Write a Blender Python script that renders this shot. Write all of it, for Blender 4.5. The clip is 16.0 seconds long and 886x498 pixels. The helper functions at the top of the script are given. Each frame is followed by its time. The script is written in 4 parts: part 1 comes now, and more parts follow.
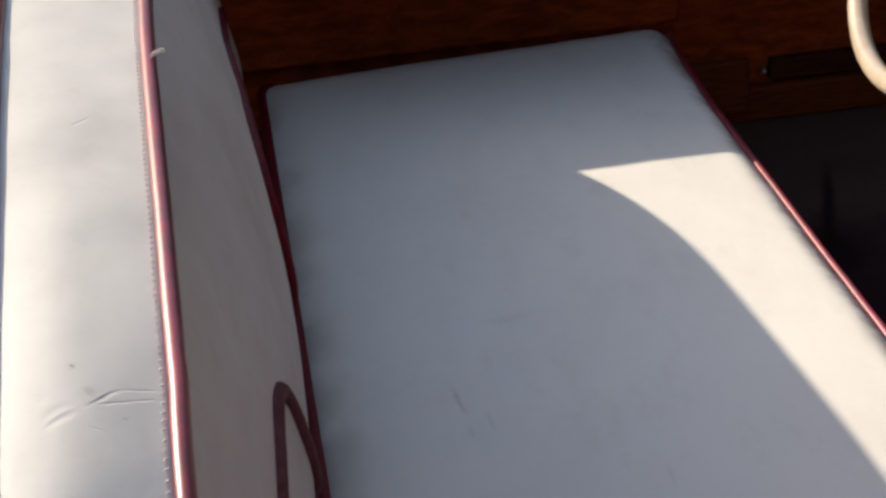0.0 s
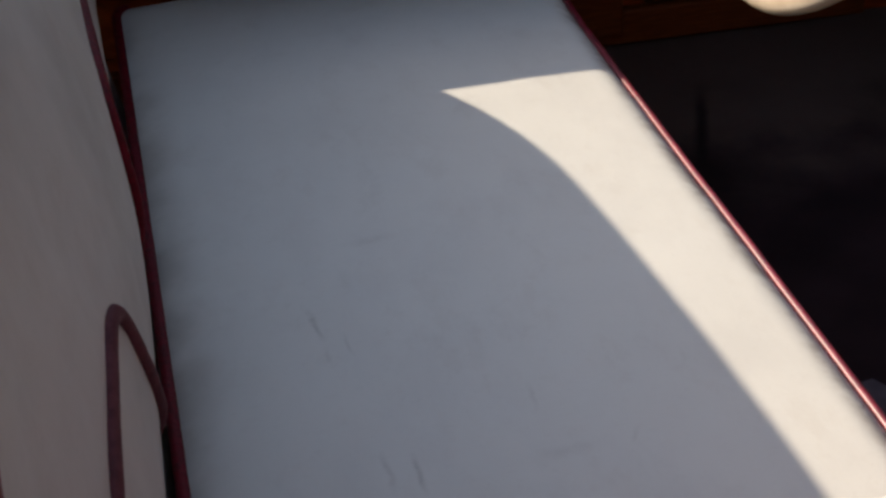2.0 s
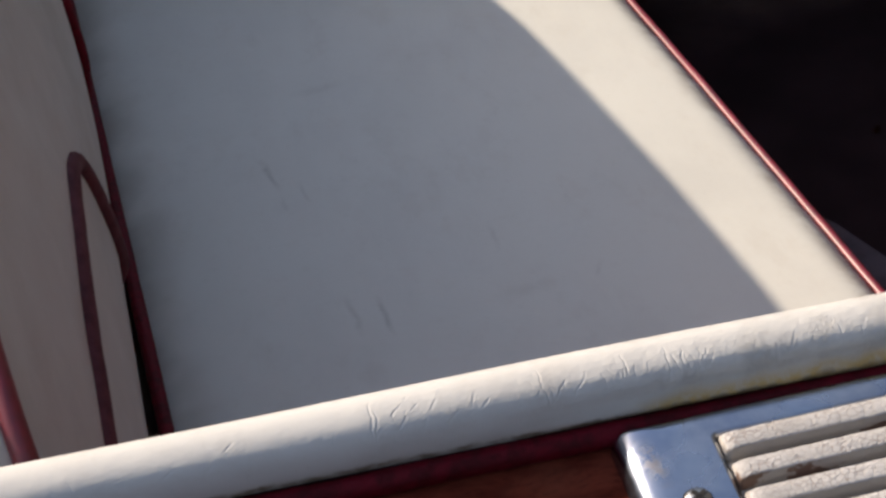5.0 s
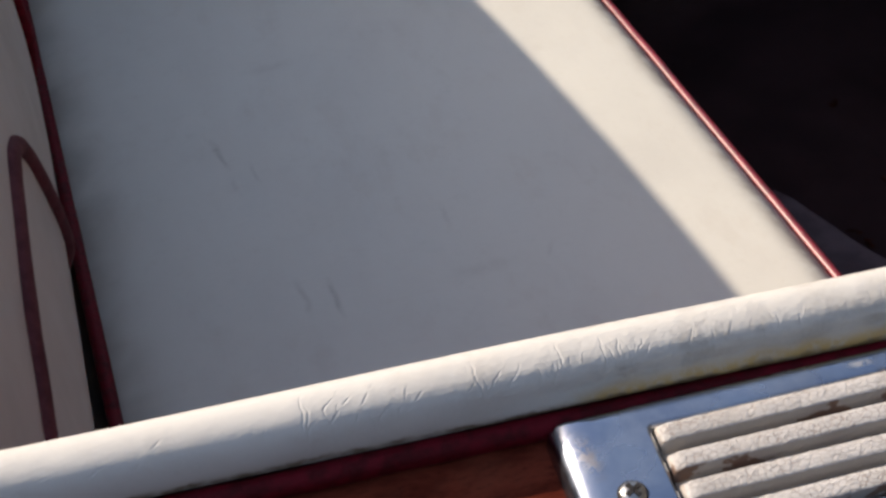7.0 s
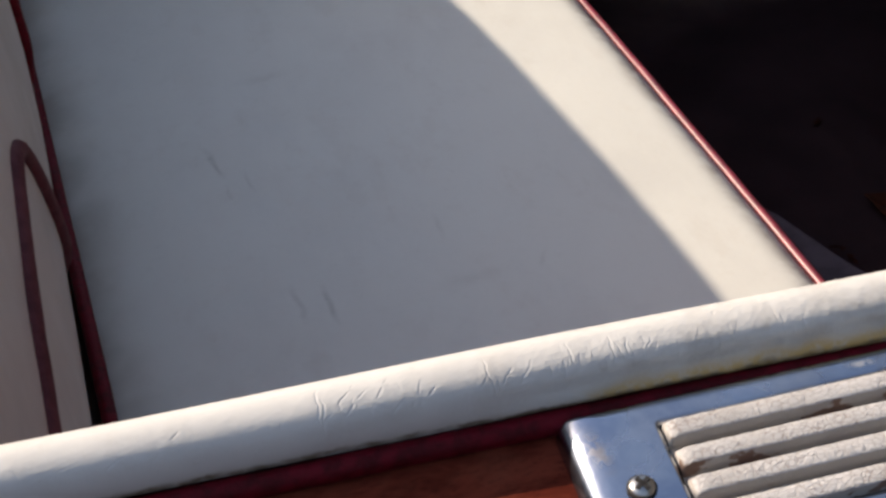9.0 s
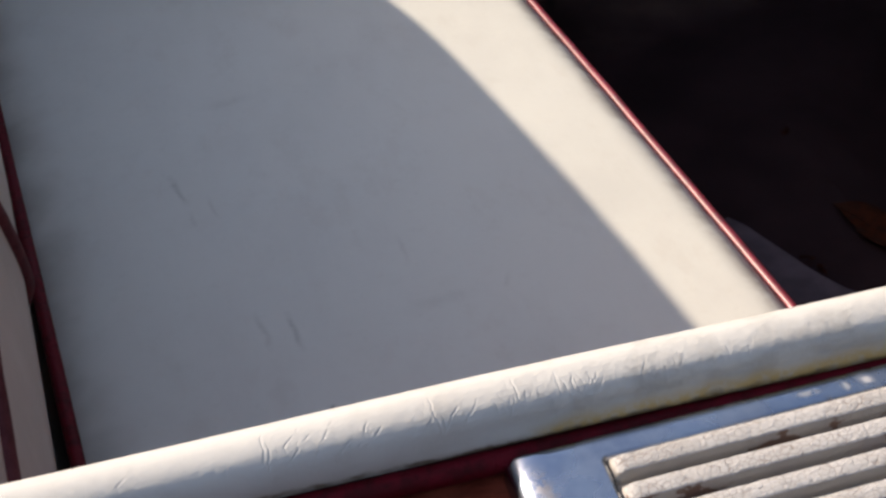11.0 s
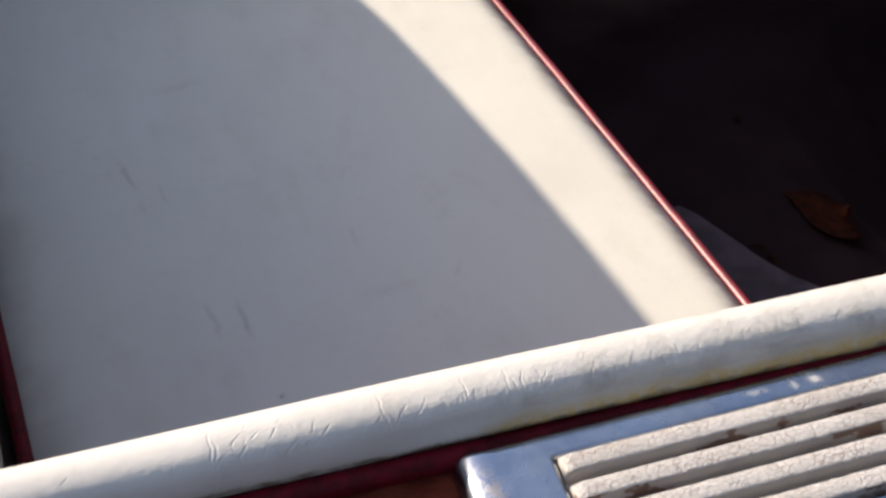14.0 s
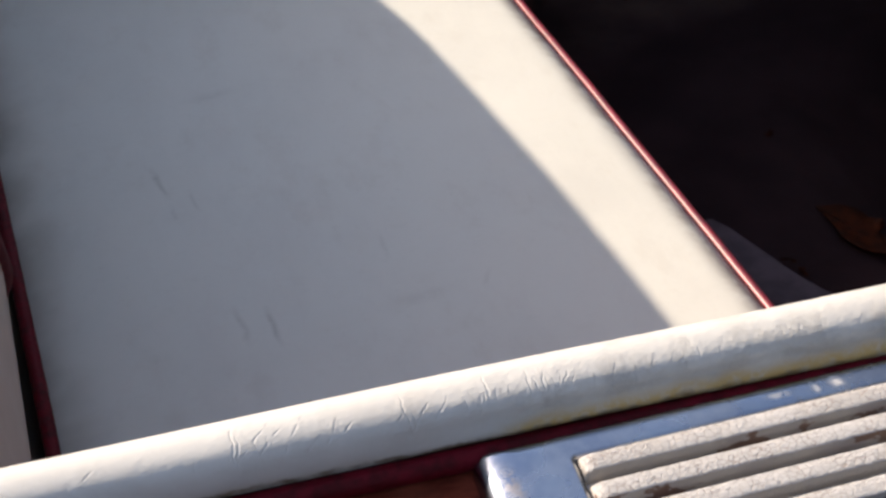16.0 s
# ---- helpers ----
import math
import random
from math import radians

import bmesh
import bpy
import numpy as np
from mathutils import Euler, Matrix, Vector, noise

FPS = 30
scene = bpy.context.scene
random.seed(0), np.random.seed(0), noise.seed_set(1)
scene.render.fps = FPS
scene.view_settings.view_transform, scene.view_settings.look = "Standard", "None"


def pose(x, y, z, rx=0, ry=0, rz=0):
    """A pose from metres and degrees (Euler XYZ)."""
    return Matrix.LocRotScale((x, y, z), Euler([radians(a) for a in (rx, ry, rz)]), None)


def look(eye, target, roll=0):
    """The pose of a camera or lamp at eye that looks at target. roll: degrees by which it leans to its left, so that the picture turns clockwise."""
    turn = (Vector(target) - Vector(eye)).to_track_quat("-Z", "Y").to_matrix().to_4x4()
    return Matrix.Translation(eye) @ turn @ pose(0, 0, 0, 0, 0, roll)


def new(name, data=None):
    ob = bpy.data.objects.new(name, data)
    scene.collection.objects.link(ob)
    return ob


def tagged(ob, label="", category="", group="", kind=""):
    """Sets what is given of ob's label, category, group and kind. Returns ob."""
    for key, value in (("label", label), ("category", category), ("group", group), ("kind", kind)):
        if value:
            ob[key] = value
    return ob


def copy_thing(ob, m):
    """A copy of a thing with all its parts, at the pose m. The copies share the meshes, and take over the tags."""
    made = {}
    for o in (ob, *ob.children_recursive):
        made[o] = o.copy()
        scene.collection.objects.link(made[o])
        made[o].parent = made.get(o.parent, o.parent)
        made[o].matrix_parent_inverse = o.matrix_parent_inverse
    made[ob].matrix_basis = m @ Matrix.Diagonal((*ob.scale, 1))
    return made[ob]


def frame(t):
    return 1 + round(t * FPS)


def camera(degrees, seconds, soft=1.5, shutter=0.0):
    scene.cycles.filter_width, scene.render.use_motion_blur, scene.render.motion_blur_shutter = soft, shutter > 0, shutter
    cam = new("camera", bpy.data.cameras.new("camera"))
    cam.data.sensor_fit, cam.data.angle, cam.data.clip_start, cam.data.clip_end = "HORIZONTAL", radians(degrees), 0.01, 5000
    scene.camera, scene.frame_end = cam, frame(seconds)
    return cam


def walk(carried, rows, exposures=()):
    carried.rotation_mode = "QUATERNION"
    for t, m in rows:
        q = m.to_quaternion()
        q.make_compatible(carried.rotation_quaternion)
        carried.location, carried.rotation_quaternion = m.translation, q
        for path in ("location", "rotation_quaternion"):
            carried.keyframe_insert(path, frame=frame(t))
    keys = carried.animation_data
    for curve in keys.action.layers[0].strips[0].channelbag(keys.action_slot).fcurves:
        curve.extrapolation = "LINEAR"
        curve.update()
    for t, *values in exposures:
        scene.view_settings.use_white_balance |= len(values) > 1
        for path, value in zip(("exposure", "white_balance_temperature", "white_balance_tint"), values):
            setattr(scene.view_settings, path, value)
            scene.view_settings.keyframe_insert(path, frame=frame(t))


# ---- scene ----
cam = camera(30.0, 16.0, soft=2.9)
PATH = [
    (0, (-0.0400, -0.3989, 0.3943), (0.0073, 0.4751, -0.0894), -5.57),
    (0.5, (-0.0356, -0.3910, 0.3815), (0.0272, 0.4786, -0.1081), -5.27),
    (1, (-0.0187, -0.3865, 0.3748), (0.0602, 0.4717, -0.1324), -5.14),
    (1.5, (-0.0164, -0.3677, 0.3555), (0.0872, 0.4795, -0.1656), -4.15),
    (2, (-0.0133, -0.3728, 0.3572), (0.0931, 0.4754, -0.1617), -4.43),
    (2.5, (-0.0116, -0.3626, 0.3472), (0.1111, 0.4773, -0.1815), -4.13),
    (3, (-0.0283, -0.3549, 0.3409), (0.1031, 0.4666, -0.2140), -3.83),
    (3.5, (-0.0310, -0.3606, 0.3436), (0.1133, 0.4597, -0.2098), -4.42),
    (4, (-0.0455, -0.3674, 0.3398), (0.0847, 0.4389, -0.2373), -2.87),
    (4.2, (-0.0424, -0.3734, 0.3389), (0.0896, 0.4340, -0.2362), -4.02),
    (6.3, (-0.0407, -0.3662, 0.3392), (0.1062, 0.4158, -0.2665), -4.69),
    (6.5, (-0.0411, -0.3647, 0.3388), (0.1104, 0.4222, -0.2595), -4.16),
    (7, (-0.0278, -0.3659, 0.3387), (0.1294, 0.4175, -0.2627), -4.43),
    (7.5, (-0.0335, -0.3702, 0.3386), (0.1197, 0.4132, -0.2637), -3.81),
    (8, (-0.0299, -0.3778, 0.3489), (0.1367, 0.4054, -0.2502), -3.93),
    (8.5, (-0.0438, -0.3731, 0.3338), (0.1358, 0.3981, -0.2770), -1.43),
    (8.7, (-0.0434, -0.3751, 0.3393), (0.1352, 0.4075, -0.2570), -2.67),
    (10.8, (-0.0323, -0.3750, 0.3434), (0.1369, 0.4171, -0.2431), -4.11),
    (11, (-0.0281, -0.3722, 0.3476), (0.1563, 0.4140, -0.2423), -4.06),
    (11.5, (-0.0207, -0.3672, 0.3461), (0.1745, 0.4208, -0.2378), -4.09),
    (12, (-0.0208, -0.3496, 0.3338), (0.1839, 0.4305, -0.2574), -3.56),
    (12.5, (-0.0357, -0.3518, 0.3380), (0.1778, 0.4225, -0.2578), -2.25),
    (13, (-0.0317, -0.3645, 0.3448), (0.1991, 0.4034, -0.2526), -2.16),
    (13.5, (-0.0334, -0.3690, 0.3452), (0.1723, 0.4043, -0.2545), -2.78),
    (14, (-0.0259, -0.3673, 0.3502), (0.1839, 0.4041, -0.2506), -2.44),
    (14.5, (-0.0251, -0.3717, 0.3572), (0.1681, 0.4067, -0.2401), -3.12),
    (15, (-0.0231, -0.3706, 0.3608), (0.1825, 0.4191, -0.2173), -2.75),
    (15.5, (-0.0185, -0.3711, 0.3588), (0.1901, 0.4172, -0.2200), -2.85),
    (16, (-0.0236, -0.3734, 0.3472), (0.1676, 0.4098, -0.2444), -2.89),
]
GAIN = [(0.0, 1.17), (0.5, 0.95), (1.0, 0.90), (1.5, 0.91), (2.0, 0.97), (2.5, 0.99), (3.0, 0.93), (3.5, 0.90), (4.0, 0.90), (7.0, 0.925), (8.5, 0.98), (11.0, 1.03), (12.5, 1.16), (13.5, 1.165), (15.0, 1.16), (16.0, 1.19)]
walk(cam, [(t, look(eye, target, roll)) for t, eye, target, roll in PATH], [(t, gain, 8120, 16) for t, gain in GAIN])

# ---------------------------------------------------------------- light
SUN_WAY = Vector((-1.33, 1.10, 1.0)).normalized()      # towards the sun
world = bpy.data.worlds.new("sky")
scene.world = world
world.use_nodes = True
wn = world.node_tree.nodes
sky = wn.new("ShaderNodeTexSky")
sky.sky_type = "NISHITA"
sky.sun_disc = False
sky.dust_density, sky.ozone_density = 0.8, 1.2
sky.sun_elevation = math.asin(SUN_WAY.z)
sky.sun_rotation = math.atan2(SUN_WAY.x, SUN_WAY.y)
world.node_tree.links.new(sky.outputs[0], wn["Background"].inputs[0])
wn["Background"].inputs[1].default_value = 0.163
sun = bpy.data.lights.new("sun", "SUN")
sun.energy, sun.angle, sun.color = 3.64, radians(0.53), (1.0, 0.972, 0.915)
sun_ob = new("sun", sun)
sun_ob.matrix_world = look((-3, 3, 3), Vector((-3, 3, 3)) - SUN_WAY)

# ---------------------------------------------------------------- plan
SEAT_Z = -0.2727          # seat top
FLOOR_Z = -0.5153
BACK_X, FRONT_X = -0.0549, 0.3802
SLANT = -0.0561           # the seat's edges lean aft by this much per metre across
LEAN = 0.20               # the backrest's lean
DECK_TILT = math.tan(radians(10))


def seat_back(y):
    return BACK_X + SLANT * y


def deck_z(y):
    return -0.0172 + (y + 0.03) * DECK_TILT


# ---------------------------------------------------------------- materials
def material(name, colour, rough=0.5, metal=0.0, coat=0.0, spec=0.5):
    m = bpy.data.materials.new(name)
    m.use_nodes = True
    b = m.node_tree.nodes["Principled BSDF"]
    b.inputs["Base Color"].default_value = (*colour, 1)
    b.inputs["Roughness"].default_value = rough
    b.inputs["Metallic"].default_value = metal
    b.inputs["Coat Weight"].default_value = coat
    b.inputs["Coat Roughness"].default_value = 0.12
    b.inputs["Specular IOR Level"].default_value = spec
    return m


class Net:
    """Short hand for a material's nodes."""

    def __init__(self, m):
        self.t = m.node_tree
        self.bsdf = self.t.nodes["Principled BSDF"]
        self.pos = self.t.nodes.new("ShaderNodeNewGeometry").outputs["Position"]
        self.shaken = None

    def set(self, socket, value):
        if hasattr(value, "is_linked"):
            self.t.links.new(value, socket)
        else:
            socket.default_value = value

    def scaled(self, s, where=None):
        n = self.t.nodes.new("ShaderNodeVectorMath")
        n.operation = "MULTIPLY"
        self.set(n.inputs[0], where or self.pos)
        n.inputs[1].default_value = s if hasattr(s, "__len__") else (s, s, s)
        return n.outputs[0]

    def noise(self, scale, detail=4, rough=0.55, where=None, distort=0.0):
        n = self.t.nodes.new("ShaderNodeTexNoise")
        n.inputs["Scale"].default_value = scale
        n.inputs["Detail"].default_value = detail
        n.inputs["Roughness"].default_value = rough
        n.inputs["Distortion"].default_value = distort
        self.set(n.inputs["Vector"], where or self.pos)
        return n.outputs["Fac"]

    def voronoi(self, scale, feature="DISTANCE_TO_EDGE", where=None):
        n = self.t.nodes.new("ShaderNodeTexVoronoi")
        n.feature = feature
        n.inputs["Scale"].default_value = scale
        self.set(n.inputs["Vector"], where or self.pos)
        return n.outputs["Distance"]

    def math(self, op, a, b=0.0, c=0.0, clamp=False):
        n = self.t.nodes.new("ShaderNodeMath")
        n.operation, n.use_clamp = op, clamp
        for s, v in zip(n.inputs, (a, b, c)):
            self.set(s, v)
        return n.outputs[0]

    def band(self, value, lo, hi, a=0.0, b=1.0):
        n = self.t.nodes.new("ShaderNodeMapRange")
        n.interpolation_type = "SMOOTHSTEP"
        for s, v in zip(n.inputs, (value, lo, hi, a, b)):
            self.set(s, v)
        return n.outputs[0]

    def mix(self, fac, a, b):
        n = self.t.nodes.new("ShaderNodeMix")
        n.data_type = "RGBA"
        self.set(n.inputs[0], fac)
        for s, v in ((n.inputs[6], a), (n.inputs[7], b)):
            self.set(s, v if hasattr(v, "is_linked") else (*v, 1))
        return n.outputs[2]

    def axis(self, n, where=None):
        s = self.t.nodes.new("ShaderNodeSeparateXYZ")
        self.set(s.inputs[0], where or self.pos)
        return s.outputs[n]

    def bump(self, height, depth, strength=1.0, under=None):
        n = self.t.nodes.new("ShaderNodeBump")
        n.inputs["Strength"].default_value = strength
        n.inputs["Distance"].default_value = depth
        self.set(n.inputs["Height"], height)
        if under:
            self.set(n.inputs["Normal"], under)
        return n.outputs[0]

    def warped(self):
        """The position, shaken a little so that strokes don't run dead straight."""
        if self.shaken is None:
            n = self.t.nodes.new("ShaderNodeTexNoise")
            n.inputs["Scale"].default_value = 70
            self.set(n.inputs["Vector"], self.pos)
            v = self.t.nodes.new("ShaderNodeVectorMath")
            v.operation = "MULTIPLY_ADD"
            self.set(v.inputs[0], n.outputs["Color"])
            v.inputs[1].default_value = (0.005, 0.005, 0.0)
            w = self.t.nodes.new("ShaderNodeVectorMath")
            w.operation = "ADD"
            w.inputs[1].default_value = (-0.0025, -0.0025, 0.0)
            self.set(w.inputs[0], self.pos)
            self.set(v.inputs[2], w.outputs[0])
            self.shaken = v.outputs[0]
        return self.shaken

    def stroke(self, a, b, width):
        """1 on the line from a to b (x, y in metres), fading to 0 at that width from it."""
        v = self.t.nodes.new("ShaderNodeVectorMath")
        v.operation = "SUBTRACT"
        self.set(v.inputs[0], self.warped())
        v.inputs[1].default_value = (a[0], a[1], 0)
        x, y = self.axis(0, v.outputs[0]), self.axis(1, v.outputs[0])
        d = (b[0] - a[0], b[1] - a[1])
        q = d[0] ** 2 + d[1] ** 2
        t = self.math("ADD", self.math("MULTIPLY", x, d[0] / q), self.math("MULTIPLY", y, d[1] / q), clamp=True)
        ex = self.math("SUBTRACT", x, self.math("MULTIPLY", t, d[0]))
        ey = self.math("SUBTRACT", y, self.math("MULTIPLY", t, d[1]))
        far = self.math("SQRT", self.math("ADD", self.math("MULTIPLY", ex, ex), self.math("MULTIPLY", ey, ey)))
        ends = self.math("MULTIPLY", self.band(t, 0.0, 0.35, 0.25, 1.0), self.band(t, 0.65, 1.0, 1.0, 0.25))
        return self.math("MULTIPLY", self.band(far, 0.0, width, 1.0, 0.0), ends)


def vinyl(name, strokes=(), wear_and_bounce=False, grubby=0.30, edged=False, folds=(), slack=0.0, tone=(0.506, 0.505, 0.474)):
    """Cream leatherette: fine grain, faint grime, with scuffs and darkened fold lines where they are given."""
    m = material(name, (0.72, 0.68, 0.60), 0.48, spec=0.12)
    n = Net(m)
    grime = n.band(n.noise(7, 5, 0.6), 0.42, 0.75)
    fleck = n.band(n.noise(60, 3, 0.6), 0.55, 0.8)
    base = n.mix(n.math("MULTIPLY", grime, grubby), tone, [c * 0.805 for c in tone])
    base = n.mix(n.math("MULTIPLY", fleck, 0.12), base, (0.37, 0.333, 0.2812))
    cloud = n.band(n.noise(16, 5, 0.65, n.scaled((1.3, 0.55, 1.0))), 0.44, 0.70)
    base = n.mix(n.math("MULTIPLY", cloud, 0.13), base, (0.3552, 0.3404, 0.3256))
    blot = n.band(n.noise(24, 5, 0.65, n.scaled((1.2, 0.6, 1.0))), 0.54, 0.70)
    base = n.mix(n.math("MULTIPLY", blot, 0.10), base, (0.3108, 0.2442, 0.1924))
    speck = n.band(n.noise(220, 4, 0.75), 0.55, 0.78)
    base = n.mix(n.math("MULTIPLY", speck, 0.14), base, (0.3108, 0.2812, 0.2516))
    for a, b, width, strength in strokes:
        ragged = n.math("MULTIPLY", n.stroke(a, b, width), n.band(n.noise(140, 2), 0.25, 0.6, 0.45, 1.0))
        base = n.mix(n.math("MULTIPLY", ragged, min(1.0, 1.3 * strength)), base, (0.148, 0.1184, 0.1036))
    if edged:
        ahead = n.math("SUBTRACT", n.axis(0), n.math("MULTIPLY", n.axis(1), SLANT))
        # brown grime along the crease, made wider to carry the crease's shade too
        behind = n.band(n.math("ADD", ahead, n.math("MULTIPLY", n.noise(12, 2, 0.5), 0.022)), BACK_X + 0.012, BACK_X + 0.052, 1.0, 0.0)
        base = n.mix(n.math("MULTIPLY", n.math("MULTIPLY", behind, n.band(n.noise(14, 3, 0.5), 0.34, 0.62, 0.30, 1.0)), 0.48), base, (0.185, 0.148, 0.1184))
        near = n.band(ahead, FRONT_X - 0.033, FRONT_X - 0.0085)
        patch = n.band(n.noise(34, 5, 0.7), 0.40, 0.62, 0.10, 1.0)
        base = n.mix(n.math("MULTIPLY", n.math("MULTIPLY", near, patch), 0.75), base, (0.1776, 0.1332, 0.1036))
    rough_skin = None
    if wear_and_bounce:
        along = n.band(n.math("ADD", n.axis(0), n.math("MULTIPLY", n.noise(60, 3), 0.03)), 0.086, 0.112)
        height = n.math("ADD", n.axis(2), n.math("MULTIPLY", n.math("SUBTRACT", n.noise(120, 4, 0.65), 0.5), 0.006))
        # gold beside the step pad: its bounced sunlight put into the colour, over staining
        low = n.math("MULTIPLY", n.band(height, -0.0042, 0.0016, 1.0, 0.0), n.band(n.noise(240, 4, 0.7), 0.36, 0.58, 0.55, 1.0))
        base = n.mix(n.math("MULTIPLY", n.math("MULTIPLY", low, along), 0.9), base, (0.52, 0.33, 0.105))
        skin = n.voronoi(620, where=n.scaled((1.0, 0.5, 0.5), n.warped()))
        fine_skin = n.voronoi(1500, where=n.scaled((0.8, 1.0, 1.0), n.warped()))
        patchy = n.band(n.noise(70, 3, 0.6), 0.40, 0.62, 0.0, 1.0)
        hair = n.math("MULTIPLY", n.band(skin, 0.0, 0.055, 1.0, 0.0), patchy)
        hair = n.math("MAXIMUM", hair, n.math("MULTIPLY", n.band(fine_skin, 0.0, 0.07, 1.0, 0.0), n.math("MULTIPLY", patchy, 0.6)))
        zone = n.math("MULTIPLY", n.band(along, 0.0, 1.0, 0.25, 1.0), n.math("MULTIPLY", n.band(height, 0.0068, 0.0105, 1.0, 0.0), n.band(height, -0.004, 0.002, 0.35, 1.0)))
        base = n.mix(n.math("MULTIPLY", n.math("MULTIPLY", hair, zone), 0.22), base, (0.1628, 0.1332, 0.111))
        mottle = n.math("MULTIPLY", n.band(n.noise(170, 4, 0.7), 0.50, 0.66), zone)
        base = n.mix(n.math("MULTIPLY", mottle, 0.10), base, (0.3108, 0.2738, 0.2294))
        # cover turns brown along its lower edge, by height
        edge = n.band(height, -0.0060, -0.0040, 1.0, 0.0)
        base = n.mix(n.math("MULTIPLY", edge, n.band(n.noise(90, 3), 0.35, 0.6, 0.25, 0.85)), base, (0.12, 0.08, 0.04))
        rough_skin = n.math("SUBTRACT", 1.0, n.math("MULTIPLY", n.math("ADD", hair, n.math("MULTIPLY", mottle, 0.5)), zone))
    n.set(n.bsdf.inputs["Base Color"], base)
    n.set(n.bsdf.inputs["Roughness"], n.band(n.noise(25, 4), 0.3, 0.7, 0.40, 0.58))
    grain = n.bump(n.noise(1500, 2), 0.0001, 0.25)
    grain = n.bump(n.noise(240, 3), 0.0003, 0.35, grain)
    grain = n.bump(n.noise(22, 3), 0.002, 0.18 if not slack else 0.30, grain)
    if slack:
        grain = n.bump(n.noise(8, 2, 0.4), 0.010, slack, grain)
    if rough_skin is not None:
        grain = n.bump(n.noise(85, 3), 0.0010, 0.20, grain)
        grain = n.bump(n.noise(420, 4, 0.65), 0.0006, 0.20, grain)
        grain = n.bump(n.math("MINIMUM", n.voronoi(520, where=n.scaled((1.0, 0.7, 0.7))), 0.10), 0.0008, 0.14, grain)
        grain = n.bump(rough_skin, 0.00022, 0.8, grain)
    if folds:
        dent = None
        for a, b, width in folds:
            one = n.math("MULTIPLY", n.stroke(a, b, width), 0.55 if width > 0.003 else 1.0)
            dent = one if dent is None else n.math("MAXIMUM", dent, one)
        grain = n.bump(n.math("SUBTRACT", 1.0, dent), 0.0009, 0.28, grain)
    n.set(n.bsdf.inputs["Normal"], grain)
    return m


def wood(name, dark, light, rough, along=(3, 40, 40), coat=0.5, spec=0.4):
    m = material(name, light, rough, coat=coat, spec=spec)
    n = Net(m)
    fibre = n.noise(9, 8, 0.65, n.scaled(along), 0.4)
    pores = n.band(n.noise(70, 3, 0.6, n.scaled(along)), 0.5, 0.7)
    base = n.mix(n.band(fibre, 0.3, 0.7), dark, light)
    base = n.mix(n.math("MULTIPLY", pores, 0.35), base, [c * 0.35 for c in dark])
    n.set(n.bsdf.inputs["Base Color"], base)
    n.set(n.bsdf.inputs["Roughness"], n.band(n.noise(30, 4), 0.3, 0.7, rough * 0.8, rough * 1.3))
    n.set(n.bsdf.inputs["Normal"], n.bump(fibre, 0.0006, 0.4))
    return m


SCUFFS = [
    ((0.0105, 0.600), (0.0170, 0.561), 0.0034, 0.26), ((0.031, 0.565), (0.036, 0.538), 0.0022, 0.12), ((0.017, 0.552), (0.020, 0.530), 0.0025, 0.10),
    ((0.0578, 0.423), (0.0611, 0.386), 0.0032, 0.26), ((0.0398, 0.429), (0.0430, 0.392), 0.0036, 0.17), ((0.0655, 0.3310), (0.068, 0.3300), 0.0028, 0.45),
    ((0.045, 0.681), (0.083, 0.684), 0.008, 0.10), ((0.142, 0.477), (0.141, 0.445), 0.003, 0.10), ((0.198, 0.418), (0.191, 0.402), 0.003, 0.10),
    ((0.13, 0.40), (0.17, 0.405), 0.010, 0.09),
]
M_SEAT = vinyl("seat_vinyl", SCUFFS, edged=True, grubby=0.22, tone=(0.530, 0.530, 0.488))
FOLDS = [((-0.1547, 0.1494), (-0.1420, 0.1617), 0.0014), ((-0.1420, 0.1617), (-0.1304, 0.1649), 0.0010), ((-0.1508, 0.1509), (-0.1364, 0.1560), 0.0010),
         ((-0.1364, 0.1560), (-0.1302, 0.1588), 0.0009), ((-0.1541, 0.1372), (-0.1471, 0.1360), 0.0008), ((-0.1716, 0.1394), (-0.1601, 0.1503), 0.0034),
         ((-0.1740, 0.1507), (-0.1697, 0.1543), 0.0034), ((-0.1690, 0.1360), (-0.1580, 0.1450), 0.0030), ((-0.1797, 0.3819), (-0.1717, 0.3937), 0.0016)]
# the two long strokes paint shade into the folds; the rest are stains
M_BACK = vinyl("backrest_vinyl", [((-0.1547, 0.1494), (-0.1460, 0.1580), 0.0011, 0.42), ((-0.1625, 0.1722), (-0.1618, 0.1732), 0.0022, 0.6), ((-0.1508, 0.1509), (-0.1364, 0.1560), 0.0007, 0.22),
                                  ((-0.1400, 0.1443), (-0.1396, 0.1451), 0.0014, 0.4), ((-0.1560, 0.1560), (-0.1520, 0.1590), 0.006, 0.22)], grubby=0.8, folds=FOLDS, slack=0.5)
M_ROLL = vinyl("roll_vinyl", wear_and_bounce=True, grubby=0.45, tone=(0.560, 0.552, 0.526))
M_PIPE = material("burgundy_piping", (0.16, 0.012, 0.03), 0.40, coat=0.72, spec=0.35)
M_PIPE.node_tree.nodes["Principled BSDF"].inputs["Coat Roughness"].default_value = 0.46
n = Net(M_PIPE)
n.set(n.bsdf.inputs["Base Color"], n.mix(n.band(n.noise(60, 4), 0.35, 0.7), (0.184, 0.008, 0.02), (0.104, 0.0048, 0.0112)))
n.set(n.bsdf.inputs["Normal"], n.bump(n.noise(500, 3), 0.0004, 0.4))
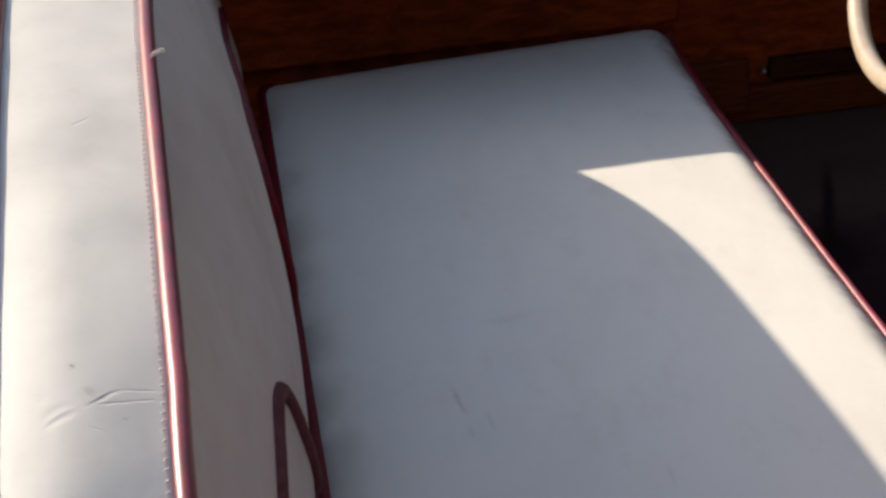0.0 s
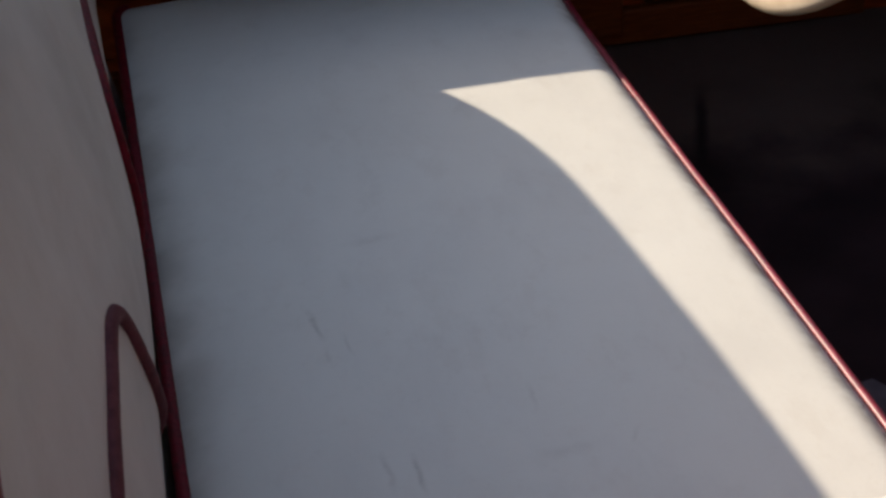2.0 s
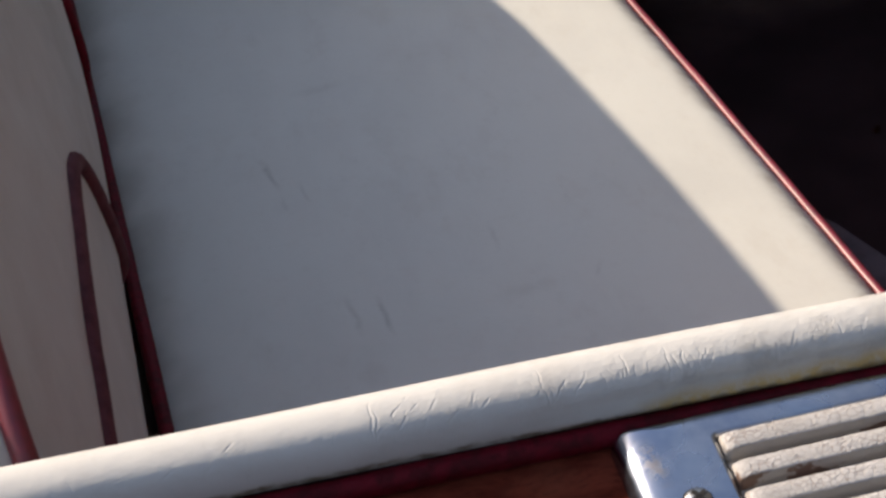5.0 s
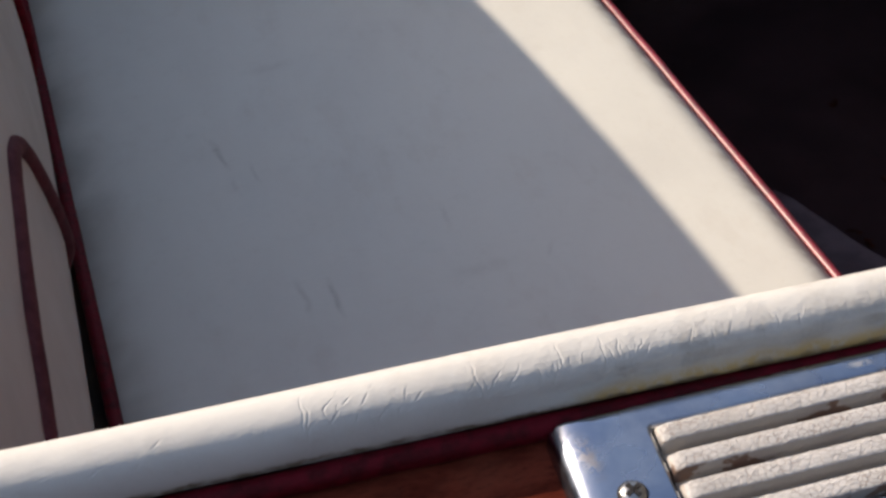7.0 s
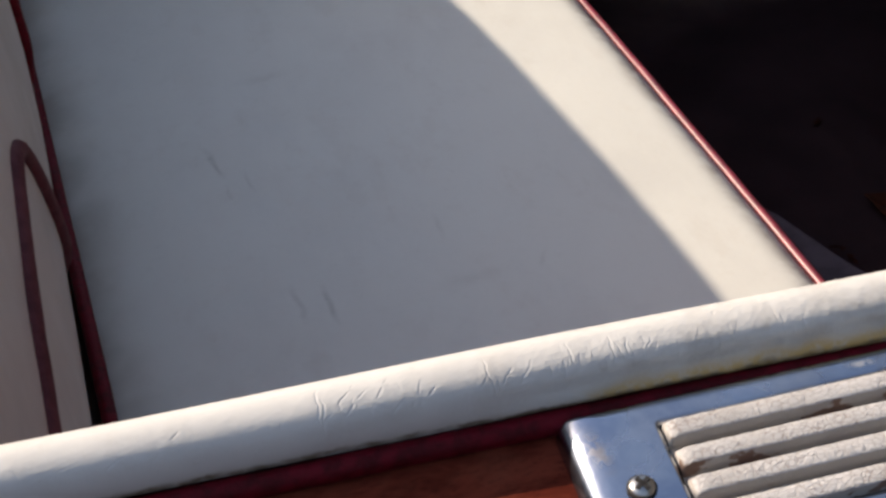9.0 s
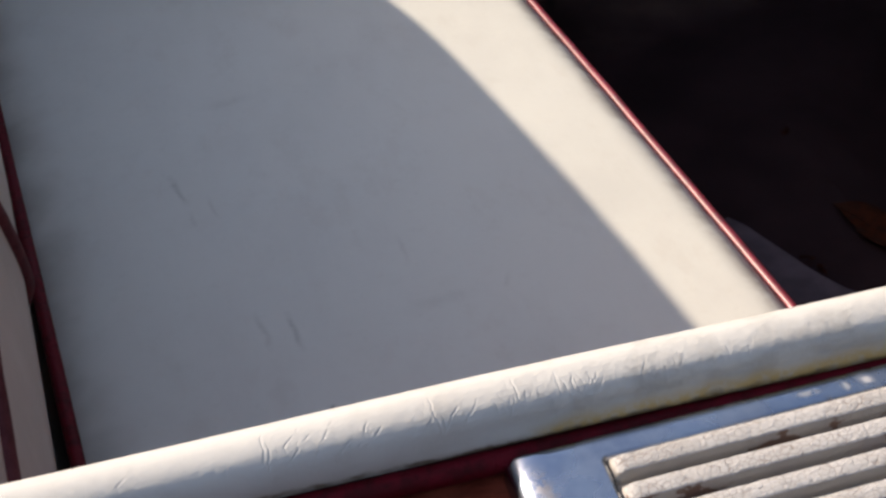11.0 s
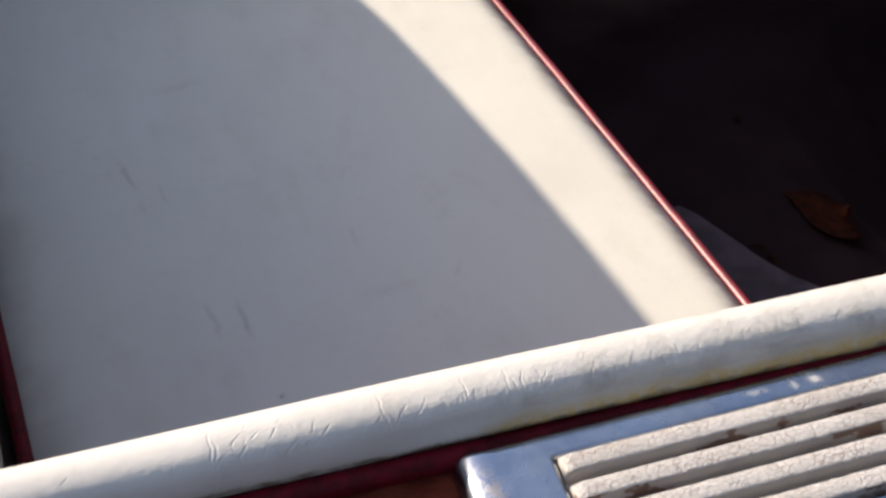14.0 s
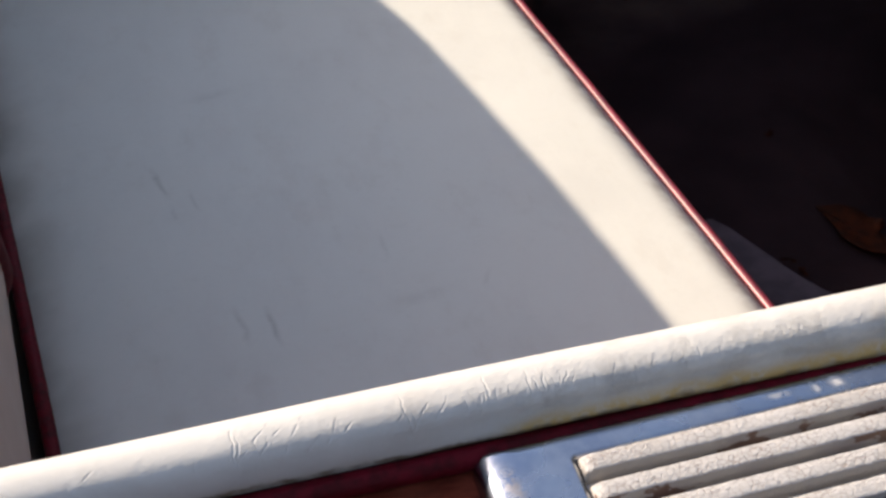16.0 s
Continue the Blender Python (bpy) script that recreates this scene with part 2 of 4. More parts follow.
# matte copy of the piping for its shaded run, sky wash in the colour
M_PIPE_SHADED = material("shaded_piping", (0.15, 0.03, 0.045), 0.72, spec=0.25)
n = Net(M_PIPE_SHADED)
n.set(n.bsdf.inputs["Base Color"], n.mix(n.band(n.noise(70, 5, 0.65), 0.35, 0.7), (0.1125, 0.027, 0.0345), (0.06375, 0.0105, 0.015)))
n.set(n.bsdf.inputs["Normal"], n.bump(n.noise(420, 4), 0.0007, 0.6))
M_WELT = material("burgundy_welt", (0.16, 0.01, 0.025), 0.60, spec=0.16)
n = Net(M_WELT)
n.set(n.bsdf.inputs["Base Color"], n.mix(n.band(n.noise(160, 5), 0.35, 0.7), (0.122, 0.0018, 0.009), (0.050, 0.001, 0.0034)))
n.set(n.bsdf.inputs["Normal"], n.bump(n.noise(700, 4), 0.0008, 0.7))
M_DECK = wood("varnished_mahogany", (0.052, 0.0065, 0.0034), (0.142, 0.027, 0.0150), 0.65, (4, 9, 9), 0.0, 0.04)
n = Net(M_DECK)                        # a film of pale dust on the varnish
grain_socket = n.bsdf.inputs["Base Color"].links[0].from_socket
dust_and_light = n.band(n.noise(24, 5, 0.7), 0.46, 0.72, 0.02, 0.22)
n.set(n.bsdf.inputs["Base Color"], n.mix(dust_and_light, grain_socket, (0.160, 0.062, 0.036)))
M_HULL = wood("dark_mahogany", (0.16, 0.022, 0.004), (0.34, 0.056, 0.010), 0.7, (3, 9, 9), coat=0.0, spec=0.1)
M_GREYWOOD = wood("weathered_boards", (0.035, 0.036, 0.036), (0.075, 0.076, 0.074), 0.8, (40, 40, 3), 0.0)
# near black so that the added side wall bounces no light
M_BLOCKER = wood("black_blocker_boards", (0.008, 0.008, 0.009), (0.022, 0.021, 0.021), 0.8, (40, 40, 3), 0.0)
M_RAIL = wood("oiled_rail", (0.085, 0.016, 0.003), (0.18, 0.040, 0.007), 0.6, coat=0.0, spec=0.15)
# mahogany darkened to put the missing shade on dash and hollow into colour
M_SHADED_WOOD = wood("shaded_wood", (0.032, 0.008, 0.003), (0.075, 0.020, 0.007), 0.7, coat=0.0, spec=0.1)
M_CARPET = material("carpet", (0.02, 0.018, 0.02), 0.95, spec=0.1)
M_MAT = material("grey_felt", (0.07, 0.065, 0.075), 0.9, spec=0.2)
M_CHROME = material("chrome", (0.72, 0.73, 0.75), 0.16, 1.0)
M_RUBBER = material("white_rubber", (0.60, 0.56, 0.50), 0.75, spec=0.3)
M_IVORY = material("ivory_plastic", (0.70, 0.58, 0.40), 0.25, coat=0.4)
M_LEAF = material("dry_leaf", (0.10, 0.02, 0.002), 0.8, spec=0.12)
M_THREAD = material("thread", (0.40, 0.33, 0.33), 0.8)
M_FRAY = material("pale_thread", (0.60, 0.52, 0.44), 0.8)
M_DARK = material("dark_gap", (0.012, 0.010, 0.010), 0.8)
M_WATER = material("water", (0.02, 0.04, 0.045), 0.08)
M_SHORE = material("woods", (0.05, 0.055, 0.03), 0.9)
M_INLAY = material("bright_chrome", (0.80, 0.80, 0.82), 0.30, 1.0)
M_STEEL = material("steel", (0.46, 0.45, 0.43), 0.34, 1.0)

n = Net(M_CARPET)
fuzz = n.noise(900, 3, 0.7)
worn = n.band(n.noise(6, 5), 0.35, 0.7)
base = n.mix(worn, (0.0225, 0.0122, 0.0135), (0.043, 0.0235, 0.0250))
# far side of the carpet painted paler in place of stronger skylight
dust_and_light = n.band(n.math("ADD", n.axis(1), n.math("MULTIPLY", n.noise(5, 4), 0.5)), 1.32, 1.56)
base = n.mix(n.math("MULTIPLY", dust_and_light, 0.85), base, (0.165, 0.108, 0.085))
base = n.mix(n.math("MULTIPLY", n.stroke((0.523, 1.337), (0.462, 1.13), 0.012), 0.8), base, (0.004, 0.003, 0.004))
n.set(n.bsdf.inputs["Base Color"], n.mix(n.band(fuzz, 0.4, 0.7, 0.0, 0.5), base, (0.022, 0.0125, 0.013)))
n.set(n.bsdf.inputs["Normal"], n.bump(fuzz, 0.003, 0.8))
n = Net(M_MAT)
n.set(n.bsdf.inputs["Base Color"], n.mix(n.band(n.noise(40, 5), 0.35, 0.7), (0.105, 0.084, 0.09408), (0.0714, 0.05628, 0.06468)))
n.set(n.bsdf.inputs["Normal"], n.bump(n.noise(1200, 3), 0.002, 0.6))
n = Net(M_CHROME)
spot = n.band(n.noise(70, 6, 0.65), 0.62, 0.74)
rust = n.math("MULTIPLY", n.stroke((0.0778, -0.0195), (0.0796, -0.0345), 0.0044), n.band(n.noise(300, 4, 0.7), 0.38, 0.56))
spot = n.math("MAXIMUM", spot, rust)
haze = n.band(n.noise(28, 4), 0.35, 0.7)
# blue in the base stands in for the sky that chrome would reflect
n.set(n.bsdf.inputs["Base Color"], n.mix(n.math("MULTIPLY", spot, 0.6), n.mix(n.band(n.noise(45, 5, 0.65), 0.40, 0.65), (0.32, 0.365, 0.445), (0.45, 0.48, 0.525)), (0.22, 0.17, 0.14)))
chalk = n.math("MAXIMUM", n.stroke((0.1925, -0.0205), (0.1890, -0.0130), 0.0034), n.math("MAXIMUM", n.stroke((0.1850, -0.0195), (0.1830, -0.0150), 0.0022), n.stroke((0.1660, -0.0165), (0.1760, -0.0175), 0.0020)))
chalk = n.math("MULTIPLY", chalk, n.band(n.noise(260, 3), 0.35, 0.55))
plate = n.bsdf.inputs["Base Color"].links[0].from_socket
n.set(n.bsdf.inputs["Base Color"], n.mix(n.math("MULTIPLY", chalk, 0.8), plate, (0.80, 0.78, 0.75)))
spot = n.math("MAXIMUM", spot, n.math("MULTIPLY", chalk, 1.6))
n.set(n.bsdf.inputs["Roughness"], n.math("ADD", n.math("MULTIPLY", spot, 0.25), n.band(haze, 0, 1, 0.15, 0.32)))
n.set(n.bsdf.inputs["Normal"], n.bump(n.noise(140, 3), 0.0005, 0.05))
n = Net(M_RUBBER)
crack = n.voronoi(500, where=n.scaled((0.85, 1.15, 0.6), n.warped()))
crack.node.inputs["Randomness"].default_value = 0.8
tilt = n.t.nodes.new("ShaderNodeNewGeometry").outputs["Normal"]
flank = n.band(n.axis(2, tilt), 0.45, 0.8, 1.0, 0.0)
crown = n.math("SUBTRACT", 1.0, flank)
line = n.math("MULTIPLY", n.band(crack, 0.0, 0.075, 1.0, 0.0), n.math("MULTIPLY", crown, n.band(n.noise(110, 3), 0.30, 0.62, 0.25, 1.0)))
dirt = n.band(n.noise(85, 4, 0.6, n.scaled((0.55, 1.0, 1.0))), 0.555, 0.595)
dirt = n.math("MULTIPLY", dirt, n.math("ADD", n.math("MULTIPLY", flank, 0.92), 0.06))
# rib flanks take a darker base, their shade put into the colour
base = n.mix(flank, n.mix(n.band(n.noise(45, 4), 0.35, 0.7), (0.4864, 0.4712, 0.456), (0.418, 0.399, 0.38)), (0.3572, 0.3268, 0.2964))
base = n.mix(n.math("MULTIPLY", line, 0.85), base, (0.22, 0.175, 0.15))
base = n.mix(n.math("MULTIPLY", n.math("MULTIPLY", n.band(n.noise(420, 4, 0.75), 0.52, 0.70), crown), 0.22), base, (0.36, 0.33, 0.31))
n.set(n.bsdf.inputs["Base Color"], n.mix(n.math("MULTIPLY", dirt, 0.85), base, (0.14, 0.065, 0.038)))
under = n.bump(n.noise(700, 3), 0.0006, 0.7)
n.set(n.bsdf.inputs["Normal"], n.bump(n.math("MULTIPLY", n.math("MINIMUM", crack, 0.09), crown), 0.0018, 0.8, under))
n = Net(M_IVORY)
n.set(n.bsdf.inputs["Base Color"], n.mix(n.band(n.noise(40, 4), 0.35, 0.7), (0.3952, 0.3192, 0.228), (0.3268, 0.2584, 0.1824)))
n = Net(M_LEAF)
n.set(n.bsdf.inputs["Base Color"], n.mix(n.band(n.noise(90, 5), 0.35, 0.7), (0.042, 0.0075, 0.0008), (0.015, 0.003, 0.0008)))
n = Net(M_WATER)
n.set(n.bsdf.inputs["Normal"], n.bump(n.noise(3, 5), 0.05, 0.5))


# ---------------------------------------------------------------- mesh helpers
def link(name, bm, mat, parent=None, label="", smooth=False):
    bmesh.ops.recalc_face_normals(bm, faces=bm.faces)
    me = bpy.data.meshes.new(name)
    bm.to_mesh(me)
    bm.free()
    me.materials.append(mat)
    if smooth:
        for p in me.polygons:
            p.use_smooth = True
    ob = new(name, me)
    if parent:
        ob.parent = parent
    if label:
        tagged(ob, label)
    return ob


def part(name, bm, mat, parent, label="", smooth=False):
    return link(name, bm, mat, parent, label, smooth)


def thing(name, at, label, category, group="", kind=""):
    ob = new(name)
    ob.location = at
    ob.empty_display_size = 0.02
    bpy.context.view_layer.update()
    return tagged(ob, label, category, group, kind)


def settle(ob):
    """Keep the parts of a thing where they were drawn, in world coordinates."""
    bpy.context.view_layer.update()
    inv = ob.matrix_world.inverted()
    for child in ob.children:
        child.matrix_parent_inverse = inv


def grid(rows):
    """A sheet from rows of points."""
    bm = bmesh.new()
    vs = [[bm.verts.new(p) for p in r] for r in rows]
    for a, b in zip(vs, vs[1:]):
        for i in range(len(a) - 1):
            bm.faces.new((a[i], a[i + 1], b[i + 1], b[i]))
    return bm


def block(x0, x1, y0, y1, z0, z1, bevel=0.0, steps=2):
    bm = bmesh.new()
    bmesh.ops.create_cube(bm, size=1)
    for v in bm.verts:
        v.co = Vector(((x0 + x1) / 2 + v.co.x * (x1 - x0), (y0 + y1) / 2 + v.co.y * (y1 - y0), (z0 + z1) / 2 + v.co.z * (z1 - z0)))
    if bevel:
        bmesh.ops.bevel(bm, geom=bm.edges[:], offset=bevel, segments=steps, affect="EDGES", profile=0.5)
    return bm


def smooth_path(points, per=12):
    """A Catmull-Rom line through the points."""
    ps = [Vector(p) for p in points]
    ps = [2 * ps[0] - ps[1]] + ps + [2 * ps[-1] - ps[-2]]
    out = []
    for a, b, c, d in zip(ps, ps[1:], ps[2:], ps[3:]):
        for k in range(per):
            t = k / per
            out.append(0.5 * (2 * b + (c - a) * t + (2 * a - 5 * b + 4 * c - d) * t * t + (3 * b - a - 3 * c + d) * t ** 3))
    return out + [ps[-2]]


def tube(points, radius, sides=12, closed=False, wobble=0.0):
    """A round cord along a line; radius may be a function of 0..1."""
    bm = bmesh.new()
    rings, up = [], None
    count = len(points)
    for i, p in enumerate(points):
        a = points[(i - 1) % count] if closed or i else p
        b = points[(i + 1) % count] if closed or i < count - 1 else p
        way = (b - a).normalized()
        if up is None:
            up = way.orthogonal().normalized()
        up = (up - way * up.dot(way)).normalized()
        side = way.cross(up)
        r = radius(i / max(1, count - 1)) if callable(radius) else radius
        r *= 1 + wobble * noise.noise(p * 60)
        rings.append([bm.verts.new(p + r * (math.cos(2 * math.pi * k / sides) * up + math.sin(2 * math.pi * k / sides) * side)) for k in range(sides)])
    pairs = list(zip(rings, rings[1:])) + ([(rings[-1], rings[0])] if closed else [])
    for a, b in pairs:
        for k in range(sides):
            bm.faces.new((a[k], a[(k + 1) % sides], b[(k + 1) % sides], b[k]))
    if not closed:
        bm.faces.new(rings[0])
        bm.faces.new(rings[-1])
    return bm


def drop(d, reach, depth):
    """How far a padded edge falls, d metres in from it."""
    if d >= reach:
        return 0.0
    k = 1 - max(d, 0.0) / reach
    return depth * (1 - math.sqrt(max(0.0, 1 - k * k)))


# ---------------------------------------------------------------- the setting
water = link("water", block(-3000, 3000, -3000, 3000, -1.30, -0.95), M_WATER)
tagged(water, "dark rippled harbour water", "water", kind="structure")

rows = []                                  # floor made to sink towards the bow, keeping a sun patch off it
for k in range(61):
    x = -0.9 + 0.04 * k if k < 36 else 0.52 + (k - 35) * 0.0425
    fall = min(1.0, max(0.0, (x - 0.60) / 0.24))
    row = [(x, -0.229, FLOOR_Z - 0.15)]
    for j in range(35):
        y = -0.229 + 1.7185 * j / 34
        side = min(1.0, max(0.0, (1.05 - y) / 0.30))
        row.append((x, y, FLOOR_Z - 0.12 * fall * fall * (3 - 2 * fall) * side * side * (3 - 2 * side)))
    rows.append(row + [(x, 1.4895, FLOOR_Z - 0.15)])
floor = link("floor", grid(rows), M_CARPET)
tagged(floor, "dark grey worn carpet on the cockpit floor", "floor", kind="structure")


def side_deck(name, inner, outer, z_inner, z_outer, label):
    """The varnished covering board between coaming and hull side."""
    root = thing(name, (0.3, (inner + outer) / 2, z_outer - 0.02), label, "deck", kind="structure")
    seams = [0.0, 0.42, 1.0]
    for k in range(2):
        a, b = seams[k] + (0.004 if k else 0), seams[k + 1]
        y0, y1 = inner + (outer - inner) * a, inner + (outer - inner) * b
        z0, z1 = z_inner + (z_outer - z_inner) * a, z_inner + (z_outer - z_inner) * b
        rows = []
        for i in range(301):
            x = -1.2 + 3.0 * i / 300
            w0, w1 = (0.0016 * noise.noise(Vector((x * 13, yy * 5, 3.0))) for yy in (y0, y1))
            rows.append([(x, y0, z0 - 0.022), (x, y0, z0 + w0), (x, y1, z1 + w1), (x, y1, z1 - 0.022), (x, y0, z0 - 0.022)])
        part("plank", grid(rows), M_DECK, root)
    settle(root)
    return root


side_deck("deck_near", 0.014, -0.245, deck_z(0.014), deck_z(-0.245), "sunlit varnished mahogany covering board beside the cockpit")
side_deck("deck_far", 1.213, 1.52, -0.050, -0.075, "varnished mahogany covering board on the far side of the cockpit")


def hull_side(name, y_in, outward, label):
    root = thing(name, (0.3, y_in, -0.9), label, "hull", kind="structure")
    tops = [-0.075, -0.26, -0.455, -0.66, -0.95]
    for a, b in zip(tops, tops[1:]):
        part("plank", block(-1.2, 1.8, min(y_in, y_in + outward), max(y_in, y_in + outward), b + 0.002, a, 0.002, 1), M_HULL, root)
    settle(root)
    return root


hull_side("hull_side_far", 1.490, 0.025, "dark mahogany planking inside the far hull side")
hull_side("hull_side_near", -0.232, -0.02, "dark mahogany planking of the near hull side")

lining_far = link("side_lining", block(-0.90, 0.372, 1.450, 1.489, -0.358, -0.10, 0.004), M_HULL)
tagged(lining_far, "dark mahogany lining board inside the far hull side", "panel", kind="structure")
bulkhead = link("bulkhead_aft", block(-0.95, -0.92, -0.23, 1.489, -0.55, -0.07), M_HULL)
tagged(bulkhead, "dark mahogany bulkhead behind the seat", "bulkhead", kind="structure")
kick = link("kick_panel", block(0.86, 0.88, -0.23, 1.489, -0.66, -0.262), M_CARPET)
tagged(kick, "dark carpeted kick panel under the dashboard", "panel", kind="structure")
dash = link("dashboard", block(0.78, 0.80, -0.23, 1.489, -0.26, -0.005), M_SHADED_WOOD)
tagged(dash, "dark mahogany dashboard ahead of the seat", "dashboard", kind="structure")
lining = link("coaming_panel_near", block(-0.92, 0.779, 0.008, 0.020, -0.50, -0.016), M_HULL)
tagged(lining, "dark wooden panel under the near coaming", "panel", kind="structure")

foredeck = link("foredeck", block(0.76, 1.8, -0.24, 1.50, -0.003, 0.02, 0.004), M_DECK)
tagged(foredeck, "varnished mahogany foredeck", "deck", kind="structure")


aftdeck = link("deck_aft", block(-1.2, -0.905, -0.20, 1.25, -0.045, -0.022, 0.004), M_DECK)
tagged(aftdeck, "varnished mahogany deck behind the cockpit", "deck", kind="structure")
transom = link("transom", block(-1.225, -1.201, -0.25, 1.495, -0.95, -0.062, 0.004), M_HULL)
tagged(transom, "dark mahogany transom of the boat", "hull", kind="structure")
stem = link("bow_planking", block(1.801, 1.82, -0.25, 1.495, -0.95, -0.005, 0.004), M_HULL)
tagged(stem, "dark mahogany planking at the bow", "hull", kind="structure")


# unseen board, added to shade the seat's far end
shelf = link("shade_board", block(-0.10, 0.30, 1.132, 1.225, -0.112, -0.094, 0.003), M_HULL)
tagged(shelf, "added unseen board under the far coaming, shading the seat end", "shelf", kind="structure")


def shore():
    """Ring of wooded shore far off, added unseen to cut low sky light."""
    rows = []
    for k in range(241):
        a = 2 * math.pi * k / 240
        h = 25 + 4 * math.cos(a - 1.9) + 5 * noise.noise(Vector((math.cos(a) * 9, math.sin(a) * 9, 0))) + 2 * noise.noise(Vector((math.cos(a) * 40, math.sin(a) * 40, 0)))
        r = 70 + 6 * noise.noise(Vector((math.cos(a) * 4, math.sin(a) * 4, 8)))
        rows.append([(r * math.cos(a), r * math.sin(a), -1.0), ((r + 2) * math.cos(a), (r + 2) * math.sin(a), h * 0.6), ((r + 6) * math.cos(a), (r + 6) * math.sin(a), h)])
    ob = link("backdrop", grid(rows), M_SHORE)
    tagged(ob, "added unseen ring of dark woods, blocking the low sky", "shore", kind="structure")


shore()
# unseen wall, added to hold sky light off the backrest
sky_block = link("bow_sky_block", block(2.0, 2.15, -5.0, 2.7, -1.3, 3.2), M_GREYWOOD)
tagged(sky_block, "added unseen timber wall beyond the bow, blocking sky light", "wall", kind="structure")
# unseen wall, added to cut low sky light from the near side
side_block = link("side_sky_block", block(-6.0, 6.0, -1.75, -1.35, -1.3, 0.02), M_BLOCKER)
tagged(side_block, "added unseen black wall alongside the boat, blocking low sky", "wall", kind="structure")
stringer = thing("hull_stringer", (0.45, 1.45, -0.50), "brown wooden stringer along the inside of the hull", "stringer", kind="structure")
part("rail", block(-0.9, 0.779, 1.470, 1.489, -0.512, -0.466, 0.004), M_RAIL, stringer)
part("block", block(0.385, 0.462, 1.458, 1.469, -0.494, -0.421, 0.004), M_RAIL, stringer, "pale brown wooden block")
# dark bar standing in for a shaded hollow next to the block
part("clamp", block(0.492, 0.779, 1.474, 1.4895, -0.462, -0.432, 0.004), M_SHADED_WOOD, stringer)
bolt = tube([Vector((0.484, 1.484 - 0.003 * k, -0.447)) for k in range(5)], lambda u: 0.0055 - 0.003 * u * u, 14)
part("bolt", bolt, M_STEEL, stringer, "small bright bolt head", True)
settle(stringer)


# ---------------------------------------------------------------- the coaming roll
CREASES = [  # from x, angle to x, angle; 0 degrees looks out over the deck, 90 straight up
    (-0.0005, 85, -0.0011, 37), (0.0006, 66, -0.0006, 29), (0.0102, 82, 0.0009, 39), (0.0134, 69, 0.0061, 35), (0.0209, 79, 0.0148, 37),
    (0.0251, 46, 0.0214, 31), (0.0311, 64, 0.0278, 37), (0.0354, 55, 0.0305, 36), (0.0522, 80, 0.0537, 31), (0.0524, 56, 0.0482, 34),
    (0.0594, 58, 0.0554, 35), (-0.0024, 41, -0.0075, 28), (0.0661, 62, 0.062, 38), (-0.0439, 63, -0.0516, 32), (-0.0772, 47, -0.0857, 34),
    (-0.061, 45, -0.0646, 36), (0.0923, 78, 0.092, 40), (0.0947, 61, 0.0956, 31), (0.0978, 70, 0.0974, 48), (0.1053, 62, 0.1025, 38),
    (0.1213, 64, 0.1197, 46), (0.1272, 52, 0.1271, 29), (0.1346, 62, 0.1318, 43), (0.0792, 83, 0.0797, 53),
]
crease_rng = random.Random(5)
for _ in range(84):                      # fine crow's feet, denser where the roll is worn
    cx = 0.075 + 0.17 * crease_rng.random() ** 1.5 if crease_rng.random() < 0.80 else -0.12 + 0.2 * crease_rng.random()
    ca = crease_rng.uniform(30, 62)
    cl = crease_rng.uniform(6, 16)
    CREASES.append((cx + crease_rng.uniform(-0.003, 0.003), ca + cl, cx, ca - cl))


def crease_depth(x, deg):
    """How far the creases sink the roll at these places, in metres (arrays)."""
    out = np.zeros_like(x)
    r = 0.0118
    s = np.radians(deg) * r
    wob = 0.00028 * np.sin(s * 900 + x * 300) + 0.00012 * np.sin(s * 2300 + x * 500)
    for n_, (x0, a0, x1, a1) in enumerate(CREASES):
        main = n_ < 24
        if main:
            mx, ma = (x0 + x1) / 2, (a0 + a1) / 2
            x0, x1, a0, a1 = mx + 1.3 * (x0 - mx), mx + 1.3 * (x1 - mx), ma + 1.3 * (a0 - ma), ma + 1.3 * (a1 - ma)
        s0, s1 = math.radians(a0) * r, math.radians(a1) * r
        dx, ds = x1 - x0, s1 - s0
        q = dx * dx + ds * ds
        t = ((x - x0) * dx + (s - s0) * ds) / q
        tc = np.clip(t, 0, 1)
        ex = x - x0 - tc * dx + wob * (1 if main else 0.5) + 0.0005 * math.sin(5.0 * n_) * np.sin(math.pi * tc)
        d = np.hypot(ex, s - s0 - tc * ds)
        fade = np.clip(0.35 + 1.3 * np.sin(math.pi * np.clip(t, 0.02, 0.98)), 0, 1)
        w = 0.00022 if main else 0.00018
        depth = (0.00021 if main else 0.00013) * fade
        out += depth * np.exp(-(d / w) ** 2) - depth * 0.08 * np.exp(-((d - 2.6 * w) / (1.5 * w)) ** 2)
    return out


